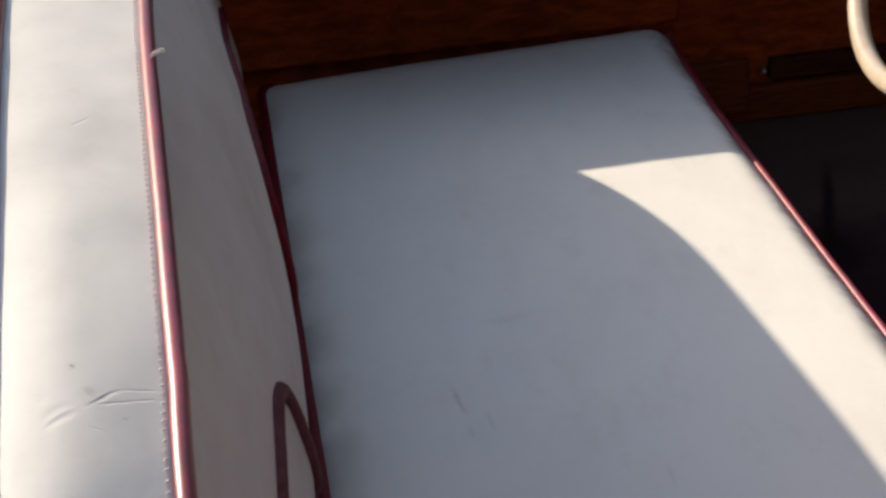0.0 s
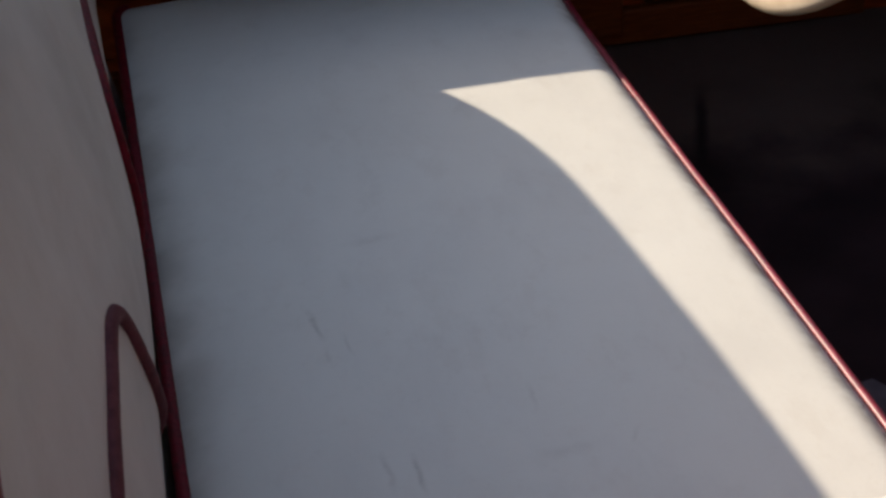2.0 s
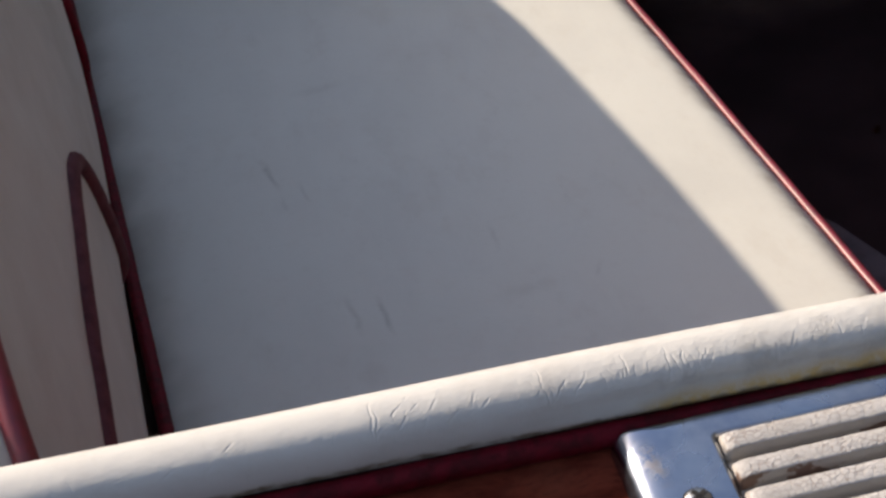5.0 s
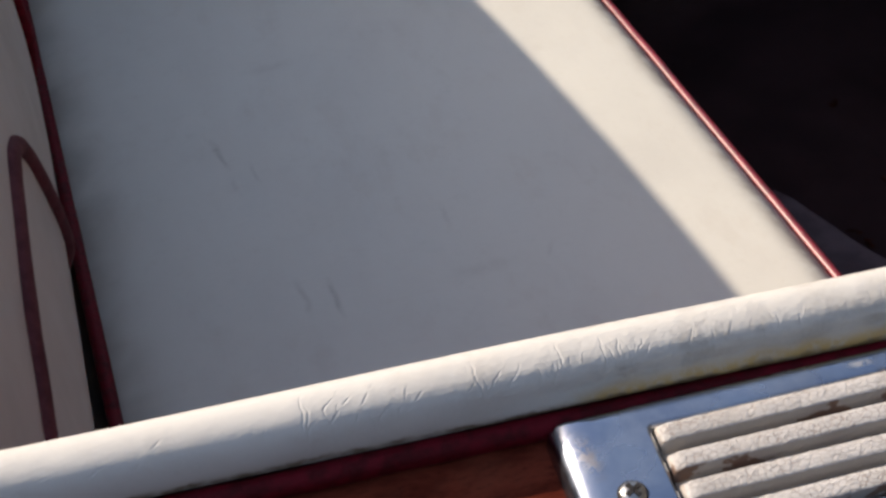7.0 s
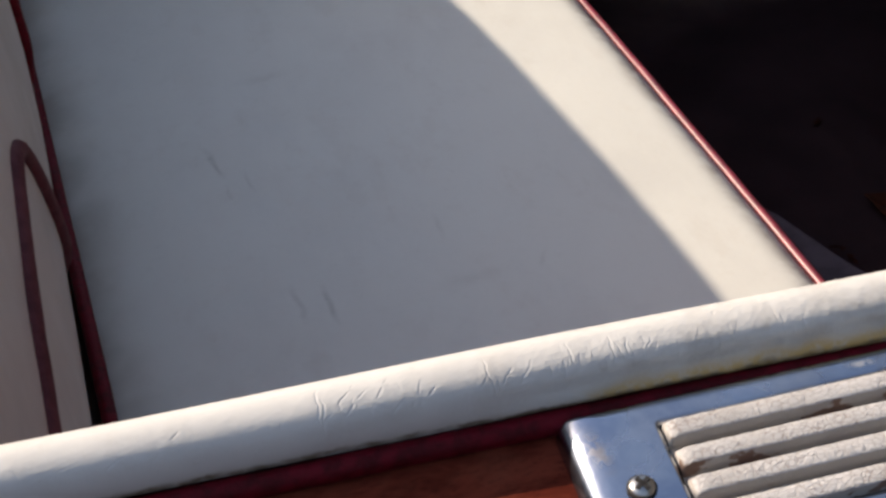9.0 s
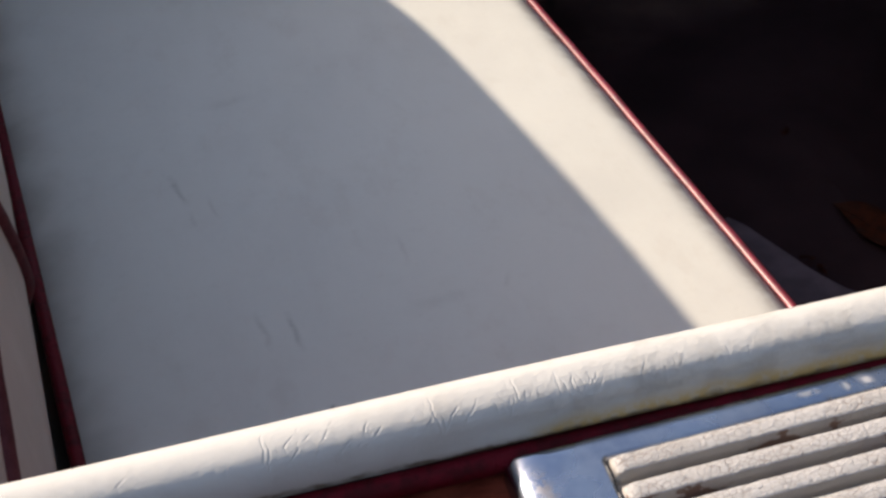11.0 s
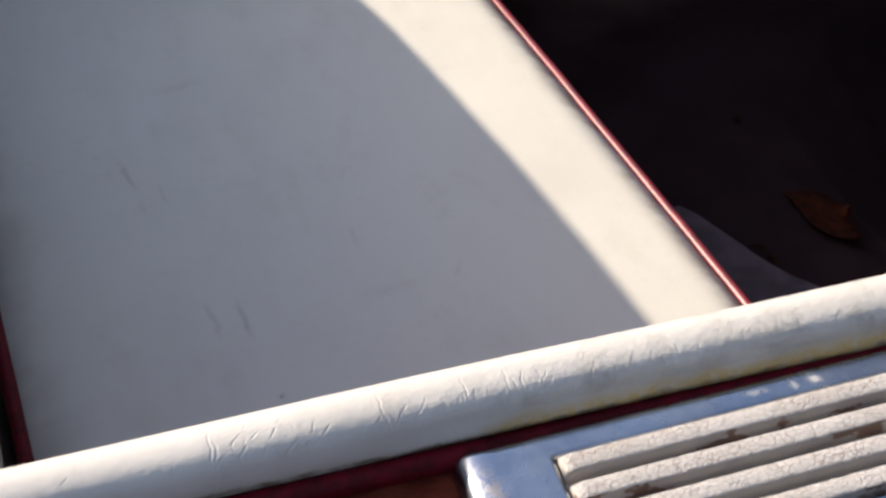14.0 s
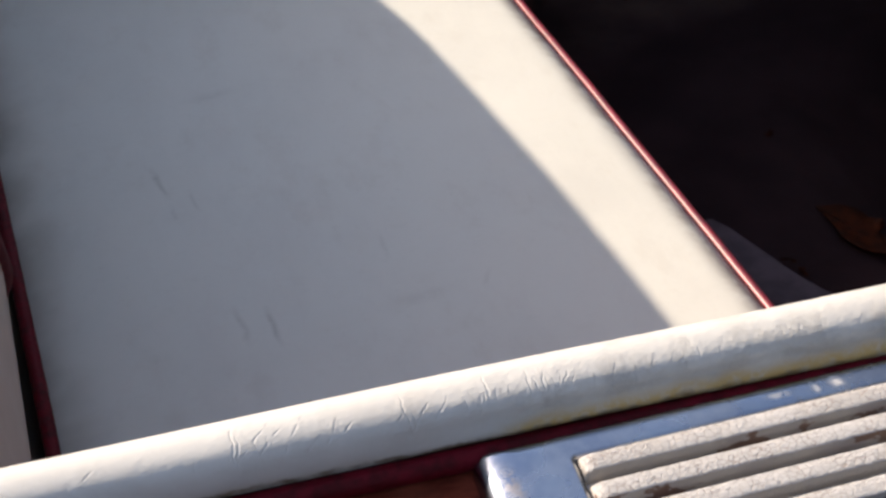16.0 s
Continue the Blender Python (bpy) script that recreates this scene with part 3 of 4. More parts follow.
def coaming_roll(name, y, z, facing, fine, label, fall=0.0):
    """A padded vinyl roll on the cockpit's edge, with a burgundy welt on its outer side."""
    root = thing(name, (0.3, y, z - 0.012), label, "coaming roll", "cockpit coaming rolls")
    r = 0.0118
    xs = list(np.arange(-0.90, -0.16, 0.02)) + (list(np.arange(-0.16, 0.27, 0.00023)) if fine else list(np.arange(-0.16, 0.27, 0.01))) + list(np.arange(0.27, 0.78, 0.02))
    turns = [math.radians(a) for a in (np.r_[np.arange(-28, 15, 3.0), np.arange(15, 95, 1.0), np.arange(95, 226, 5.0)] if fine else np.arange(-28, 226, 15.0))]
    rows = []
    angles = np.degrees(turns)
    for x in xs:
        rr = np.full(len(turns), r + 0.0004 * noise.noise(Vector((x * 9, 0.3, y))))
        pinch = min(1.0, max(0.0, (x - 0.04) / 0.06))
        rr += (0.0005 + 0.0004 * pinch) * np.exp(-((angles - 42) / 23) ** 2)
        rr -= 0.0007 * pinch * np.exp(-((angles - 14) / 13) ** 2)
        rr += 0.0012 * pinch * np.exp(-((angles + 13) / 12) ** 2)
        if fine and -0.16 <= x <= 0.27:
            rr -= crease_depth(np.full(len(turns), x), angles)
            worn = 0.45 + 0.55 * pinch
            rr += worn * np.array([0.00009 * noise.noise(Vector((x * 330, a * 0.07, 3))) + 0.00006 * noise.noise(Vector((x * 800, a * 0.19, 9))) for a in angles])
        up = min(1.0, max(0.0, -x / 0.2)) if fall else 0.0
        lift = 0.010 * up * up * (3 - 2 * up) - fall * (x + 0.05) - (0.011 * max(0.0, x - 0.10) if fine else 0.0)
        rows.append([(x, y - facing * math.cos(a) * q, z + lift + math.sin(a) * q) for a, q in zip(turns, rr)])
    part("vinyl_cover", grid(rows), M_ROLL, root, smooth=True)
    out = -facing
    line = [Vector((x, y + out * 0.0131, z - 0.0090 + 0.0002 * noise.noise(Vector((x * 30, 0, 0))))) for x in np.arange(-0.90, 0.76, 0.006)]
    welt = tube(line, 0.0041, 10, wobble=0.06)
    part("welt", welt, M_WELT, root, "burgundy fabric welt", True)
    part("batten", block(-0.90, 0.758, y - 0.0075, y + 0.0075, z - 0.022, z - 0.006, 0.001, 1), M_DARK, root)
    settle(root)
    return root


coaming_roll("coaming_roll", 0.0052, -0.0022, 1, True, "creased cream vinyl coaming roll with a burgundy welt")
coaming_roll("coaming_roll", 1.202, -0.040, -1, False, "cream vinyl coaming roll on the far cockpit edge", 0.012)


# ---------------------------------------------------------------- the bench seat
def bench_seat():
    root = thing("bench_seat", (0.15, 0.6, FLOOR_Z), "cream vinyl bench seat cushion with burgundy piping, scuffed", "seat")
    y0, y1 = 0.026, 1.265

    def spread(k):
        return [0.5 - 0.5 * math.cos(math.pi * i / k) for i in range(k + 1)]

    def far_edge(s):
        return y1 - 0.034 * (1 - s) ** 1.3

    us, vs = spread(64), spread(110)
    def back_of(y):
        return seat_back(y) - 0.0022 - 0.0030 * max(0.0, 1 - y / 0.45) ** 1.5

    rows = []
    for v in vs:
        row = []
        for u in us:
            y = y0 + (far_edge(u) - y0) * v
            wide = seat_back(y) - back_of(y) + FRONT_X - BACK_X - 0.0085 + float(np.interp(y, (0, 0.5, 0.75, 0.93, 1.05, 1.17, 1.25), (0, 0.001, 0.001, 0.0, 0.001, 0.0050, 0.0115)))
            x = u * wide
            # rounded far corners in plan
            df, ds_, db = far_edge(u) - y, wide - x, x
            for side, rc in ((ds_, 0.020), (db, 0.036)):
                if df < rc and side < rc:
                    cx, cy = rc - side, rc - df
                    far = max(cx, cy) and max(cx, cy) / max(1e-6, math.hypot(cx, cy))
                    y -= (cy - cy * far)
                    x += (cx - cx * far) * (-1 if side is ds_ else 1)
            df, ds_, db = far_edge(u) - y, wide - x, x
            z = SEAT_Z + 0.006 * math.sin(math.pi * u) * math.sin(math.pi * v) - 0.004
            z -= 0.0130 * max(0.0, 1 - ds_ / 0.028) ** 3.0 + drop(db, 0.016, 0.004) + 0.0090 * max(0.0, 1 - db / 0.10) ** 2.2 * min(1.0, max(0.0, (1.23 - y) / 0.15)) + drop(df, 0.045, 0.018) + drop(y - y0, 0.03, 0.02)
            z += 0.0012 * noise.noise(Vector((x * 7, y * 6, 0))) + 0.0005 * noise.noise(Vector((x * 25, y * 25, 5)))
            row.append((x + back_of(y), y, z))
        rows.append(row)
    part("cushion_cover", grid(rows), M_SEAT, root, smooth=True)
    edge = [Vector(r[-1]) for r in rows]
    far = [Vector(p) for p in rows[-1][::-1]]
    back = [Vector(r[0]) for r in rows[::-1]]
    ring = edge[:-1] + far[:-1] + back
    part("piping", tube([p + Vector((0.0013, 0, 0.0028)) for p in edge], 0.0032, 12, wobble=0.04), M_PIPE, root, "burgundy vinyl piping", True)
    # the welt's darker red stands in for shade down in the crease
    part("piping", tube([p + Vector((-0.0016, 0, 0.0006)) for p in back], 0.0050, 12, wobble=0.04), M_WELT, root, "burgundy vinyl piping", True)
    part("piping", tube([p + Vector((0, 0.0005, -0.003)) for p in far], 0.0036, 12), M_PIPE, root, "burgundy vinyl piping", True)
    bottom = SEAT_Z - 0.105
    boxing = grid([[p + Vector((0, 0, -0.003)) for p in ring], [Vector((p.x, p.y, bottom)) for p in ring]])
    part("boxing", boxing, M_SEAT, root, smooth=True)
    rows = []
    for k in range(20):
        y = y0 + 0.01 + (1.15 - y0) * k / 19
        a, b = seat_back(y) + 0.01, seat_back(y) + FRONT_X - BACK_X - 0.03
        rows.append([(a, y, FLOOR_Z), (a, y, bottom - 0.001), (b, y, bottom - 0.001), (b, y, FLOOR_Z)])
    part("seat_base", grid(rows), M_HULL, root, "dark wooden seat base")
    settle(root)
    return root


bench_seat()


# ---------------------------------------------------------------- the backrest
BACK_Y0, BACK_Y1 = 0.022, 1.190


def back_top(y):
    u = abs(y - 0.606) / 0.584
    return 0.0555 - 0.0425 * u ** 2 - 0.050 * u ** 14 - 0.0013 * math.exp(-((y - 0.96) / 0.12) ** 2)


def back_face(y, z):
    """The padded front of the backrest."""
    t = min(1.0, max(0.0, (z - SEAT_Z) / (back_top(y) - SEAT_Z)))
    v = min(1.0, max(0.0, (y - BACK_Y0) / (BACK_Y1 - BACK_Y0)))
    swell = 0.030 * math.sin(math.pi * t) ** 0.8 * math.sin(math.pi * v) ** 2 + 0.010 * t ** 3
    swell += 0.0052 * t ** 3 * float(np.interp(y, (0.03, 0.08, 0.11, 0.17, 0.30, 0.40, 0.50, 0.60), (0.3, 0.3, 0.55, 1.0, 0.9, 0.6, 0.2, 0.0)))
    tuck = 0.021 * (1 - 0.55 * max(0.0, 1 - y / 0.4)) * math.exp(-max(0.0, z - SEAT_Z) / 0.013)
    return seat_back(y) - 0.012 - LEAN * (z - SEAT_Z) + swell - tuck


def backrest():
    root = thing("backrest", (-0.15, 0.6, SEAT_Z - 0.03), "cream vinyl backrest cushion with burgundy piping and worn stitching", "backrest")
    rows, front, rear = [], [], []
    ys = [BACK_Y0 + (BACK_Y1 - BACK_Y0) * (0.5 - 0.5 * math.cos(math.pi * i / 90)) for i in range(91)]
    for y in ys:
        top, row = back_top(y), []
        z0 = SEAT_Z - 0.16
        for k in range(37):
            z = z0 + (top - z0) * (k / 36) ** 1.4
            row.append((back_face(y, z) + 0.0008 * noise.noise(Vector((y * 12, z * 12, 2))), y, z))
        xf = back_face(y, top)
        front.append(Vector((xf, y, top)))
        wide = 0.0740 + 0.026 * (y - 0.2)
        for k in range(1, 13):
            t = k / 12
            crown = 0.60
            puff = (0.0082 - 0.0056 * min(1.0, max(0.0, (y - 0.16) / 0.24))) * (1 - ((crown - t) / crown) ** 1.5 if t < crown else 1 - ((t - crown) / (1 - crown)) ** 1.7) + 0.0015 * noise.noise(Vector((y * 14, t * 2, 7))) * math.sin(math.pi * t)
            row.append((xf - wide * t, y, top + puff + 0.013 * t))
        rear.append(Vector((xf - wide, y, top + 0.013)))
        for k in range(1, 9):
            t = k / 8
            row.append((xf - wide - 0.05 * t, y, top + 0.013 - (top + 0.013 - z0) * t))
        rows.append(row)
    bm = grid(rows)
    bm.verts.ensure_lookup_table()
    count = len(rows[0])
    for first in (0, (len(rows) - 1) * count):
        bm.faces.new([bm.verts[first + k] for k in range(count)])
    part("cushion_cover", bm, M_BACK, root, smooth=True)
    part("piping", tube([p + Vector((0.001, 0, 0.0015)) for p in front], 0.0044, 12, wobble=0.05), M_PIPE, root, "burgundy vinyl piping", True)
    part("piping", tube([p + Vector((-0.001, 0, 0.001)) for p in rear], 0.0042, 12, wobble=0.05), M_PIPE, root, "burgundy vinyl piping", True)

    def on_face(points, lift=0.0015):
        return smooth_path([(back_face(y, z) + lift, y, z) for y, z in points], 10)

    part("lower_piping", tube(on_face(NEAR_LOOP, -0.0006), 0.0057, 12, wobble=0.05), M_PIPE_SHADED, root, "burgundy vinyl piping", True)
    # far run in the welt's darker red, its shade put into the colour
    part("lower_piping", tube(on_face(FAR_LINE, 0.0006), 0.0046, 12, wobble=0.05), M_WELT, root, "burgundy vinyl piping", True)
    # stitches behind the front piping
    bm = bmesh.new()
    y = 0.09
    while y < 1.15:
        p = Vector((back_face(y, back_top(y)) - 0.0052, y + 0.0006 * math.sin(y * 900), back_top(y) + 0.0034))
        m = Matrix.Translation(p) @ Matrix.Rotation(0.5, 4, "Z") @ Matrix.Diagonal((0.0014, 0.0006, 0.0004, 1))
        bmesh.ops.create_icosphere(bm, subdivisions=1, radius=1, matrix=m)
        y += 0.0052
    st = part("stitching", bm, M_THREAD, root, "dark thread stitches")
    tagged(st, kind="stuff")
    # a frayed end of thread on the piping
    bm = bmesh.new()
    base = Vector((back_face(0.470, back_top(0.470)), 0.470, back_top(0.470) + 0.004))
    for k in range(3):
        a = base + Vector((0, 0.003 * k - 0.006, 0))
        tip_ = a + Vector((0.008 + 0.004 * random.random(), 0.005 * random.random() - 0.002, 0.002 + 0.003 * random.random()))
        piece = tube(smooth_path([a, (a + tip_) / 2 + Vector((0.002, 0.001, 0.002)), tip_], 5), 0.00034, 6)
        me = bpy.data.meshes.new("tmp")
        piece.to_mesh(me)
        piece.free()
        bm.from_mesh(me)
        bpy.data.meshes.remove(me)
    part("frayed_thread", bm, M_FRAY, root, "pale frayed thread")
    settle(root)
    return root


NEAR_LOOP = [(0.035, -0.178), (0.10, -0.163), (0.15, -0.152), (0.187, -0.1430), (0.218, -0.1370), (0.246, -0.1300), (0.278, -0.1235), (0.313, -0.1180), (0.348, -0.1135), (0.368, -0.1130), (0.389, -0.1200), (0.402, -0.1341), (0.409, -0.1490), (0.420, -0.1744), (0.437, -0.2065), (0.452, -0.236), (0.462, -0.265)]
FAR_LINE = [(0.622, -0.265), (0.630, -0.20), (0.637, -0.15), (0.652, -0.125), (0.686, -0.110), (0.73, -0.104), (0.80, -0.106), (0.90, -0.118), (1.0, -0.145), (1.15, -0.168)]
backrest()


# ---------------------------------------------------------------- the step pad
def step_pad():
    """A chromed frame with ribbed white rubber, screwed to the deck; built flat, then laid on the slope."""
    m = Matrix.Translation((0.070, -0.0122, deck_z(-0.0122) + 0.0040)) @ Matrix.Rotation(radians(1.1), 4, "Z") @ Matrix.Rotation(math.atan(DECK_TILT), 4, "X") @ Matrix.Translation((-0.070, 0, 0))
    root = thing("step_pad", (0.2, -0.045, deck_z(-0.045)), "chrome step pad with cracked white rubber ribs on the deck", "step pad")
    x0, x1, y0, y1, h = 0.0700, 0.3315, -0.0665, 0.0016, 0.006
    ix0, ix1, iy0, iy1 = 0.1000, 0.301, -0.0518, -0.0105

    def outline(inset, z, px0=x0, px1=x1, py0=y0, py1=y1, r=0.0045):
        out = []
        rr = max(r - inset, 0.0012)
        thin = inset * 0.4
        for cx, cy, a0 in ((px1 - inset - rr, py1 - thin - rr, 0), (px0 + inset + rr, py1 - thin - rr, 90), (px0 + inset + rr, py0 + thin + rr, 180), (px1 - inset - rr, py0 + thin + rr, 270)):
            for k in range(7):
                a = math.radians(a0 + 15 * k)
                out.append(Vector((cx + rr * math.cos(a), cy + rr * math.sin(a), z)))
        return out + [out[0]]

    rings = [outline(0, -0.0040), outline(0.0004, -0.0010), outline(0.0018, 0.0014), outline(0.0036, 0.0032), outline(0.0058, 0.0045), outline(0.0090, 0.0054), outline(0.0125, 0.0058), outline(0.0155, h)]
    rings += [outline(0, h, ix0 - 0.0040, ix1 + 0.0040, iy0 - 0.0030, iy1 + 0.0030, 0.0026), outline(0, h, ix0 - 0.0018, ix1 + 0.0018, iy0 - 0.0018, iy1 + 0.0018, 0.0025)]
    rings += [outline(0, h, ix0 - 0.0012, ix1 + 0.0012, iy0 - 0.0012, iy1 + 0.0012, 0.0024), outline(0, h - 0.001, ix0, ix1, iy0, iy1, 0.0012), outline(0, 0.0012, ix0, ix1, iy0, iy1, 0.0012)]
    bm = grid(rings)
    bmesh.ops.remove_doubles(bm, verts=bm.verts[:], dist=1e-6)
    for v in bm.verts:                       # the near rim falls away
        v.co.z -= 0.25 * max(0.0, iy0 - 0.002 - v.co.y)
    bm.transform(m)
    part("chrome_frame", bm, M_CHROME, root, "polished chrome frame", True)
    bm = block(ix0, ix1, iy0, iy1, 0.0006, 0.0022)
    bm.transform(m)
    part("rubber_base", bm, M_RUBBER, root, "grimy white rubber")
    pitch = 0.01075
    for k in range(4):
        top = iy1 - 0.0012 - pitch * k
        bot = top - 0.0064
        cols = []
        for i in range(140):
            x = ix0 + 0.0008 + (ix1 - ix0 - 0.0016) * i / 139
            end = min(1.0, min(i, 139 - i) / 2.0)
            hh = 0.0022 + (0.0062 + 0.00012 * noise.noise(Vector((x * 160, k * 3.1, 0)))) * (0.82 + 0.18 * end)
            e0, e1 = 0.0003 * noise.noise(Vector((x * 330, k * 5.0, 1))), 0.0004 * noise.noise(Vector((x * 300, k * 7.0, 2)))
            sec = [(bot - 0.0006, 0.0018), (bot + e1, hh - 0.0005), (bot + 0.0003 + e1, hh - 0.0001), (bot + 0.0010, hh), ((top + bot) / 2, hh + 0.0002), (top - 0.0010, hh), (top - 0.0003 + e0, hh - 0.0002), (top + e0, hh - 0.0008), (top + 0.0006, 0.0018)]
            cols.append([(x, yy, zz + 0.0001 * noise.noise(Vector((x * 500, yy * 500, 4)))) for yy, zz in sec])
        bm = grid(cols)
        bm.verts.ensure_lookup_table()
        for first in (0, 139 * 9):
            bm.faces.new([bm.verts[first + q] for q in range(9)])
        bm.transform(m)
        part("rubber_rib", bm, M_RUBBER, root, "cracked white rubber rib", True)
    for sx in (0.0866, 0.3145):
        rings = []
        for rad, z in ((0.0041, 0.0), (0.0041, 0.0006), (0.0038, 0.0012), (0.0030, 0.0019), (0.0016, 0.0023), (0.0003, 0.0024)):
            rings.append([(rad * math.cos(2 * math.pi * k / 24), rad * math.sin(2 * math.pi * k / 24), z) for k in range(25)])
        bm = grid(rings)
        bmesh.ops.remove_doubles(bm, verts=bm.verts[:], dist=1e-7)
        here = m @ Matrix.Translation((sx, -0.0318, h - 0.0002))
        bm.transform(here)
        screw = part("screw", bm, M_STEEL, root, "cross-head steel screw", True)
        bm = bmesh.new()
        for turn in (0.5, 0.5 + math.pi / 2):
            bmesh.ops.create_cube(bm, size=1, matrix=Matrix.Rotation(turn, 4, "Z") @ Matrix.Translation((0, 0, 0.0022)) @ Matrix.Diagonal((0.0052, 0.0014, 0.0012, 1)))
        bm.transform(here)
        part("cross_slot", bm, M_DARK, screw)
        # thin dark ring at the countersink round the head
        seat_ring = [here @ Vector((0.0043 * math.cos(k * math.pi / 12), 0.0043 * math.sin(k * math.pi / 12), 0.0002)) for k in range(24)]
        part("countersink_ring", tube(seat_ring, 0.0004, 6, closed=True), M_DARK, screw)
    settle(root)
    return root


step_pad()


# ---------------------------------------------------------------- the steering wheel
def steering_wheel():
    root = thing("steering_wheel", (0.507, 0.85, -0.008), "ivory plastic steering wheel with chrome-inlaid spokes", "steering wheel")
    R = 0.19
    down = Vector((-0.5, 0, -0.866))
    side = Vector((0, 1, 0))
    axle = side.cross(down).normalized()
    c = WHEEL
    ring = [c + R * (math.cos(a) * down + math.sin(a) * side) for a in (2 * math.pi * k / 72 for k in range(72))]
    part("rim", tube(ring, 0.0092, 16, closed=True), M_IVORY, root, "ivory plastic rim", True)
    for turn in (-33, 87, 207):
        a = radians(turn)
        way = math.cos(a) * down + math.sin(a) * side
        cross = axle.cross(way)

        def slab(s0, s1, half, thick, lift):
            rows = []
            for k in range(25):
                s_ = s0 + (s1 - s0) * k / 24
                mid = c + way * s_ + axle * (0.02 * (1 - s_ / R) + lift)
                row = []
                for q in range(25):
                    b_ = 2 * math.pi * q / 24
                    cb, sb = math.cos(b_), math.sin(b_)
                    row.append(mid + cross * half(s_) * math.copysign(abs(cb) ** 0.7, cb) + axle * thick * math.copysign(abs(sb) ** 0.7, sb))
                rows.append(row)
            bm = grid(rows)
            bmesh.ops.remove_doubles(bm, verts=bm.verts[:], dist=1e-7)
            bmesh.ops.holes_fill(bm, edges=[e for e in bm.edges if e.is_boundary], sides=0)
            return bm

        spoke = part("spoke", slab(0.02, R - 0.004, lambda s_: 0.018 + 0.013 * max(0.0, (s_ - 0.150) / 0.036) ** 2.0, 0.0075, 0.0), M_IVORY, root, "broad ivory plastic spoke", True)
        part("chrome_inlay", slab(0.045, 0.170, lambda s_: 0.0138, 0.0030, 0.0060), M_INLAY, spoke, "bright chrome inlay", True)
    rings = []
    for rad, up in ((0.034, -0.02), (0.036, 0.0), (0.034, 0.026), (0.024, 0.04), (0.010, 0.046), (0.001, 0.047)):
        rings.append([c + axle * up + rad * (math.cos(2 * math.pi * k / 32) * down + math.sin(2 * math.pi * k / 32) * side) for k in range(33)])
    part("hub", grid(rings), M_IVORY, root, "ivory horn button", True)
    part("column", tube([c - axle * s for s in (0.0, 0.1, 0.2, 0.31)], 0.018, 16), M_DARK, root, "dark steering column", True)
    settle(root)
    return root


WHEEL = Vector((0.502, 0.85, -0.0165))
steering_wheel()


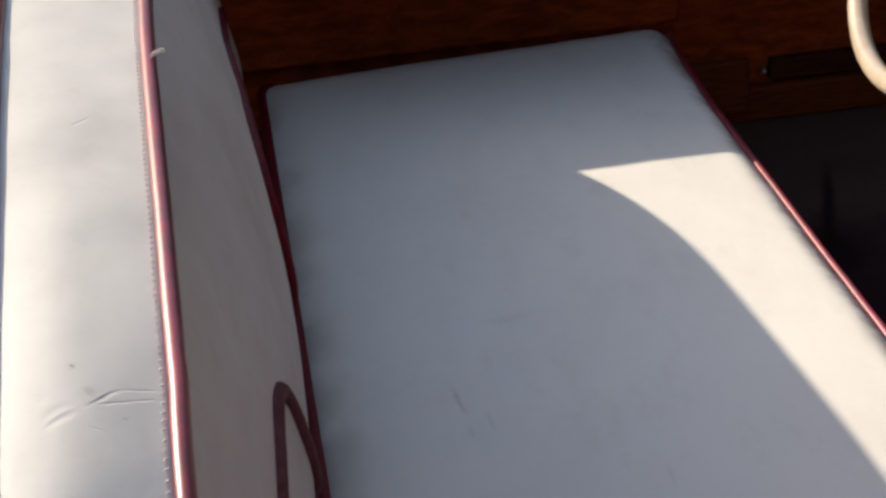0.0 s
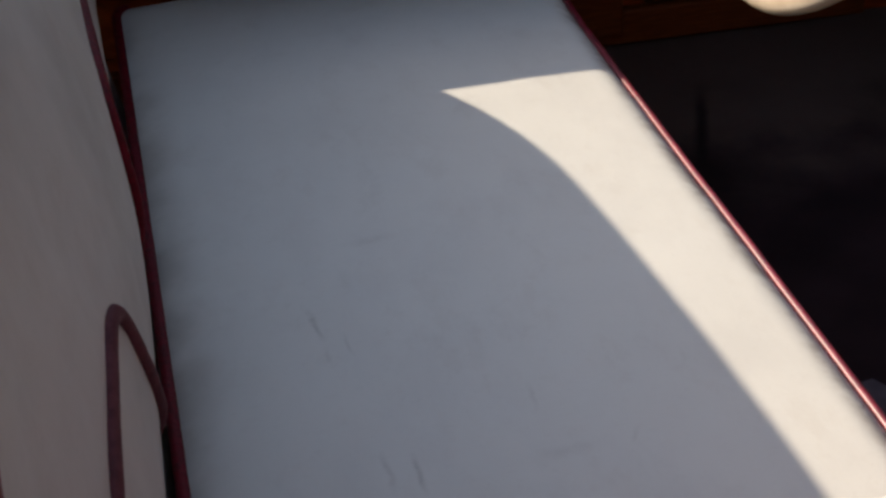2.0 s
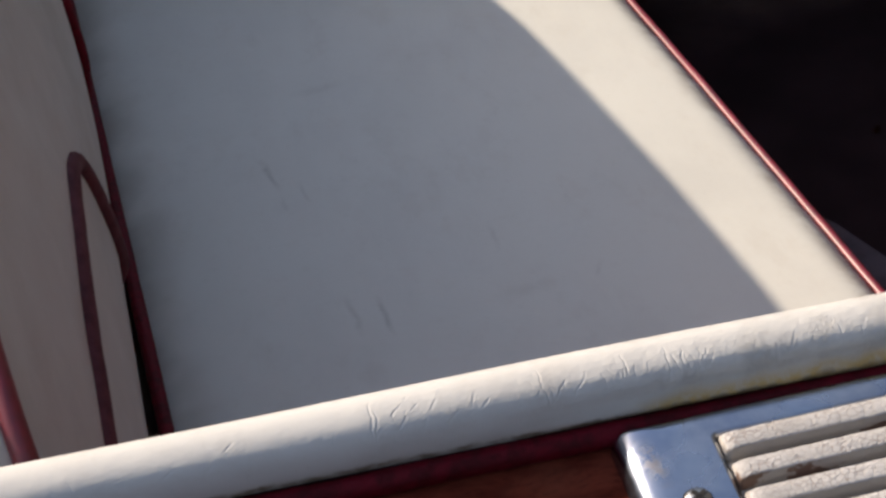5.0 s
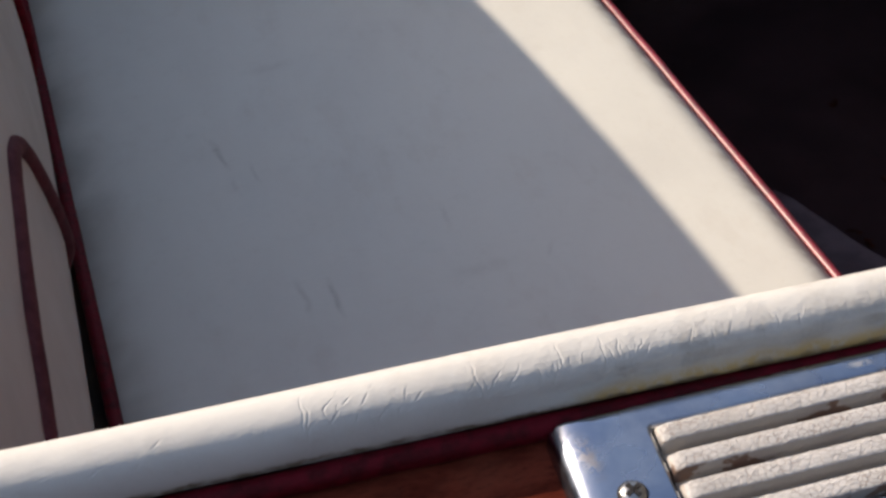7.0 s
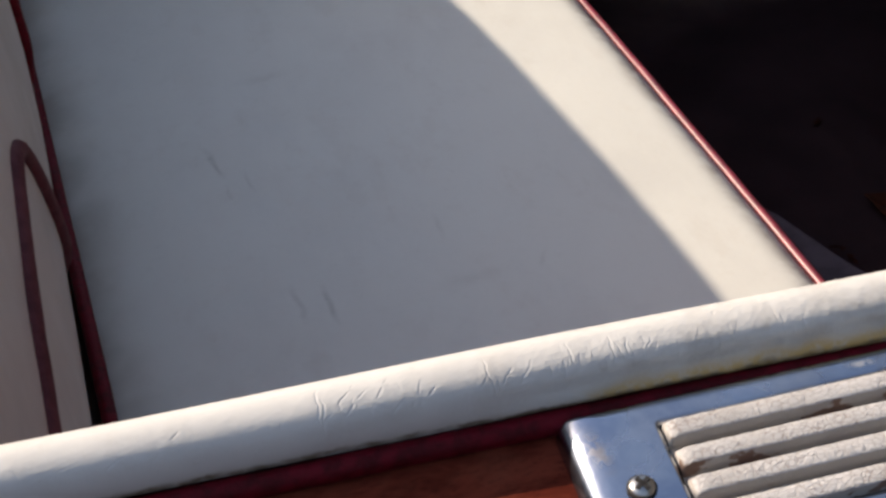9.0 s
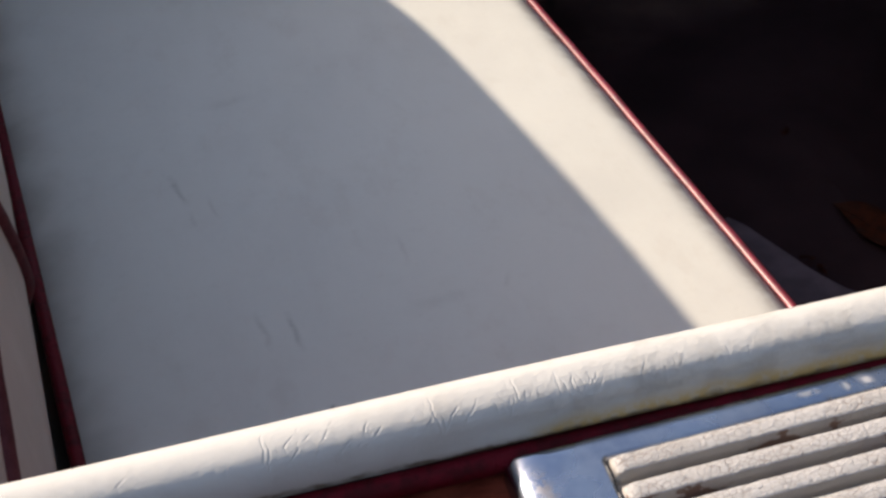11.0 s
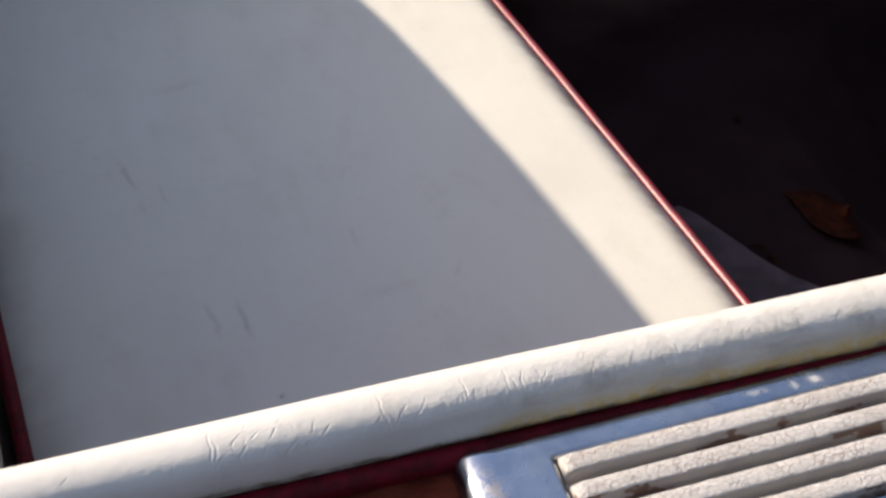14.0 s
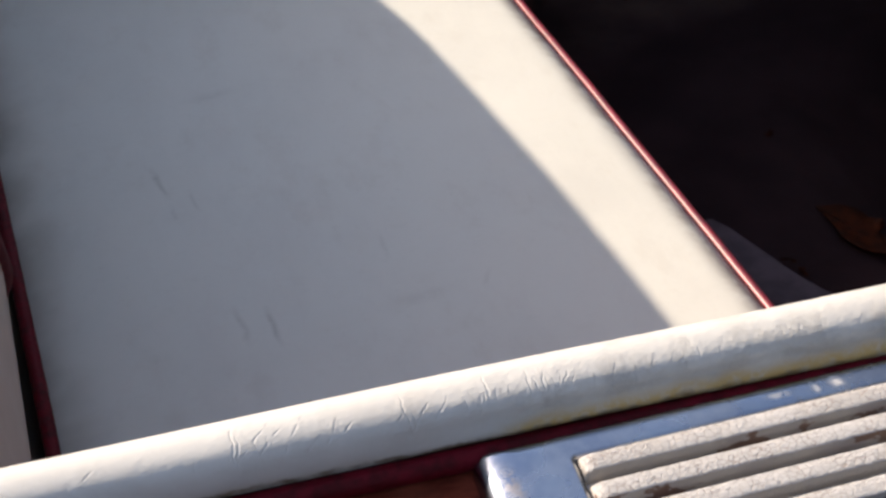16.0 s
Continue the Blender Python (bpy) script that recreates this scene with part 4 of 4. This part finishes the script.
# ---------------------------------------------------------------- on the floor
def fallen_leaf():
    bm = bmesh.new()
    outline = [(-0.021, 0.042), (-0.012, 0.043), (-0.001, 0.040), (0.006, 0.033), (0.013, 0.028), (0.017, 0.014), (0.026, 0.003), (0.024, -0.003), (0.017, -0.008),
               (0.018, -0.022), (0.012, -0.046), (0.001, -0.036), (-0.010, -0.028), (-0.014, -0.018), (-0.020, -0.006), (-0.016, 0.008), (-0.018, 0.020), (-0.016, 0.032)]
    spine = [Vector((-0.017 + 0.030 * k / 5, 0.040 - 0.084 * k / 5, 0.0050 + 0.0015 * math.sin(k * 1.3))) for k in range(6)]
    centre = bm.verts.new((0, -0.002, 0.0045))
    vs = [bm.verts.new((x, y, 0.004 + 0.006 * abs(noise.noise(Vector((x * 45, y * 45, 0)))) + 4.0 * x * x)) for x, y in outline]
    for a, b in zip(vs, vs[1:] + vs[:1]):
        bm.faces.new((centre, a, b))
    bmesh.ops.subdivide_edges(bm, edges=bm.edges[:], cuts=2, use_grid_fill=True)
    for v in bm.verts:
        v.co.z += 0.002 * noise.noise(v.co * 70)
    bmesh.ops.solidify(bm, geom=bm.faces[:], thickness=0.0006)
    root = thing("fallen_leaf", (0.604, 0.675, FLOOR_Z), "dry orange-brown leaf lying on the carpet", "leaf")
    place = pose(0.6045, 0.671, FLOOR_Z + 0.001)
    bm.transform(place)
    part("blade", bm, M_LEAF, root, smooth=True)
    midrib = tube(smooth_path(spine, 4), 0.0009, 6)
    midrib.transform(place)
    part("midrib", midrib, M_LEAF, root)
    settle(root)


fallen_leaf()


def leaf_crumb():
    """A curled scrap of dry leaf."""
    rows = [[(0.004 * math.cos(0.9 * k + j) * (1 + 0.3 * j), 0.0035 * j - 0.003, 0.001 + 0.0012 * abs(math.sin(1.3 * k + 0.8 * j))) for k in range(3)] for j in range(4)]
    for row in rows:
        row.sort()
    bm = grid(rows)
    bmesh.ops.solidify(bm, geom=bm.faces[:], thickness=0.0005)
    ob = link("leaf_crumb", bm, M_LEAF, smooth=True)
    return tagged(ob, "tiny curled scrap of dry brown leaf on the carpet", "leaf scrap", "leaf scraps on the cockpit floor")


crumb = leaf_crumb()
crumb.matrix_world = pose(0.603, 0.848, FLOOR_Z + 0.001, 0, 0, 100)
for cx, cy, turn, high in ((0.527, 0.651, 200, 0.0055), (0.534, 0.628, 320, 0.0055)):
    copy_thing(crumb, pose(cx, cy, FLOOR_Z + high, 0, 0, turn))


def felt_mat():
    bm = bmesh.new()
    outline = [(0.493, 0.732), (0.502, 0.713), (0.511, 0.686), (0.520, 0.664), (0.524, 0.645), (0.532, 0.625), (0.541, 0.606), (0.559, 0.580), (0.600, 0.50), (0.62, 0.30), (0.36, 0.28), (0.37, 0.60), (0.44, 0.72)]
    low = [bm.verts.new((x, y, FLOOR_Z + 0.0005)) for x, y in outline]
    high = [bm.verts.new((x, y, FLOOR_Z + 0.0045 + 0.0008 * noise.noise(Vector((x * 30, y * 30, 0))))) for x, y in outline]
    bm.faces.new(high)
    bm.faces.new(low[::-1])
    for k in range(len(low)):
        j = (k + 1) % len(low)
        bm.faces.new((low[k], low[j], high[j], high[k]))
    bmesh.ops.bevel(bm, geom=[e for e in bm.edges if all(v in high for v in e.verts)], offset=0.0015, segments=2, affect="EDGES")
    ob = link("floor_mat", bm, M_MAT)
    tagged(ob, "torn piece of grey felt matting on the carpet", "mat")


felt_mat()
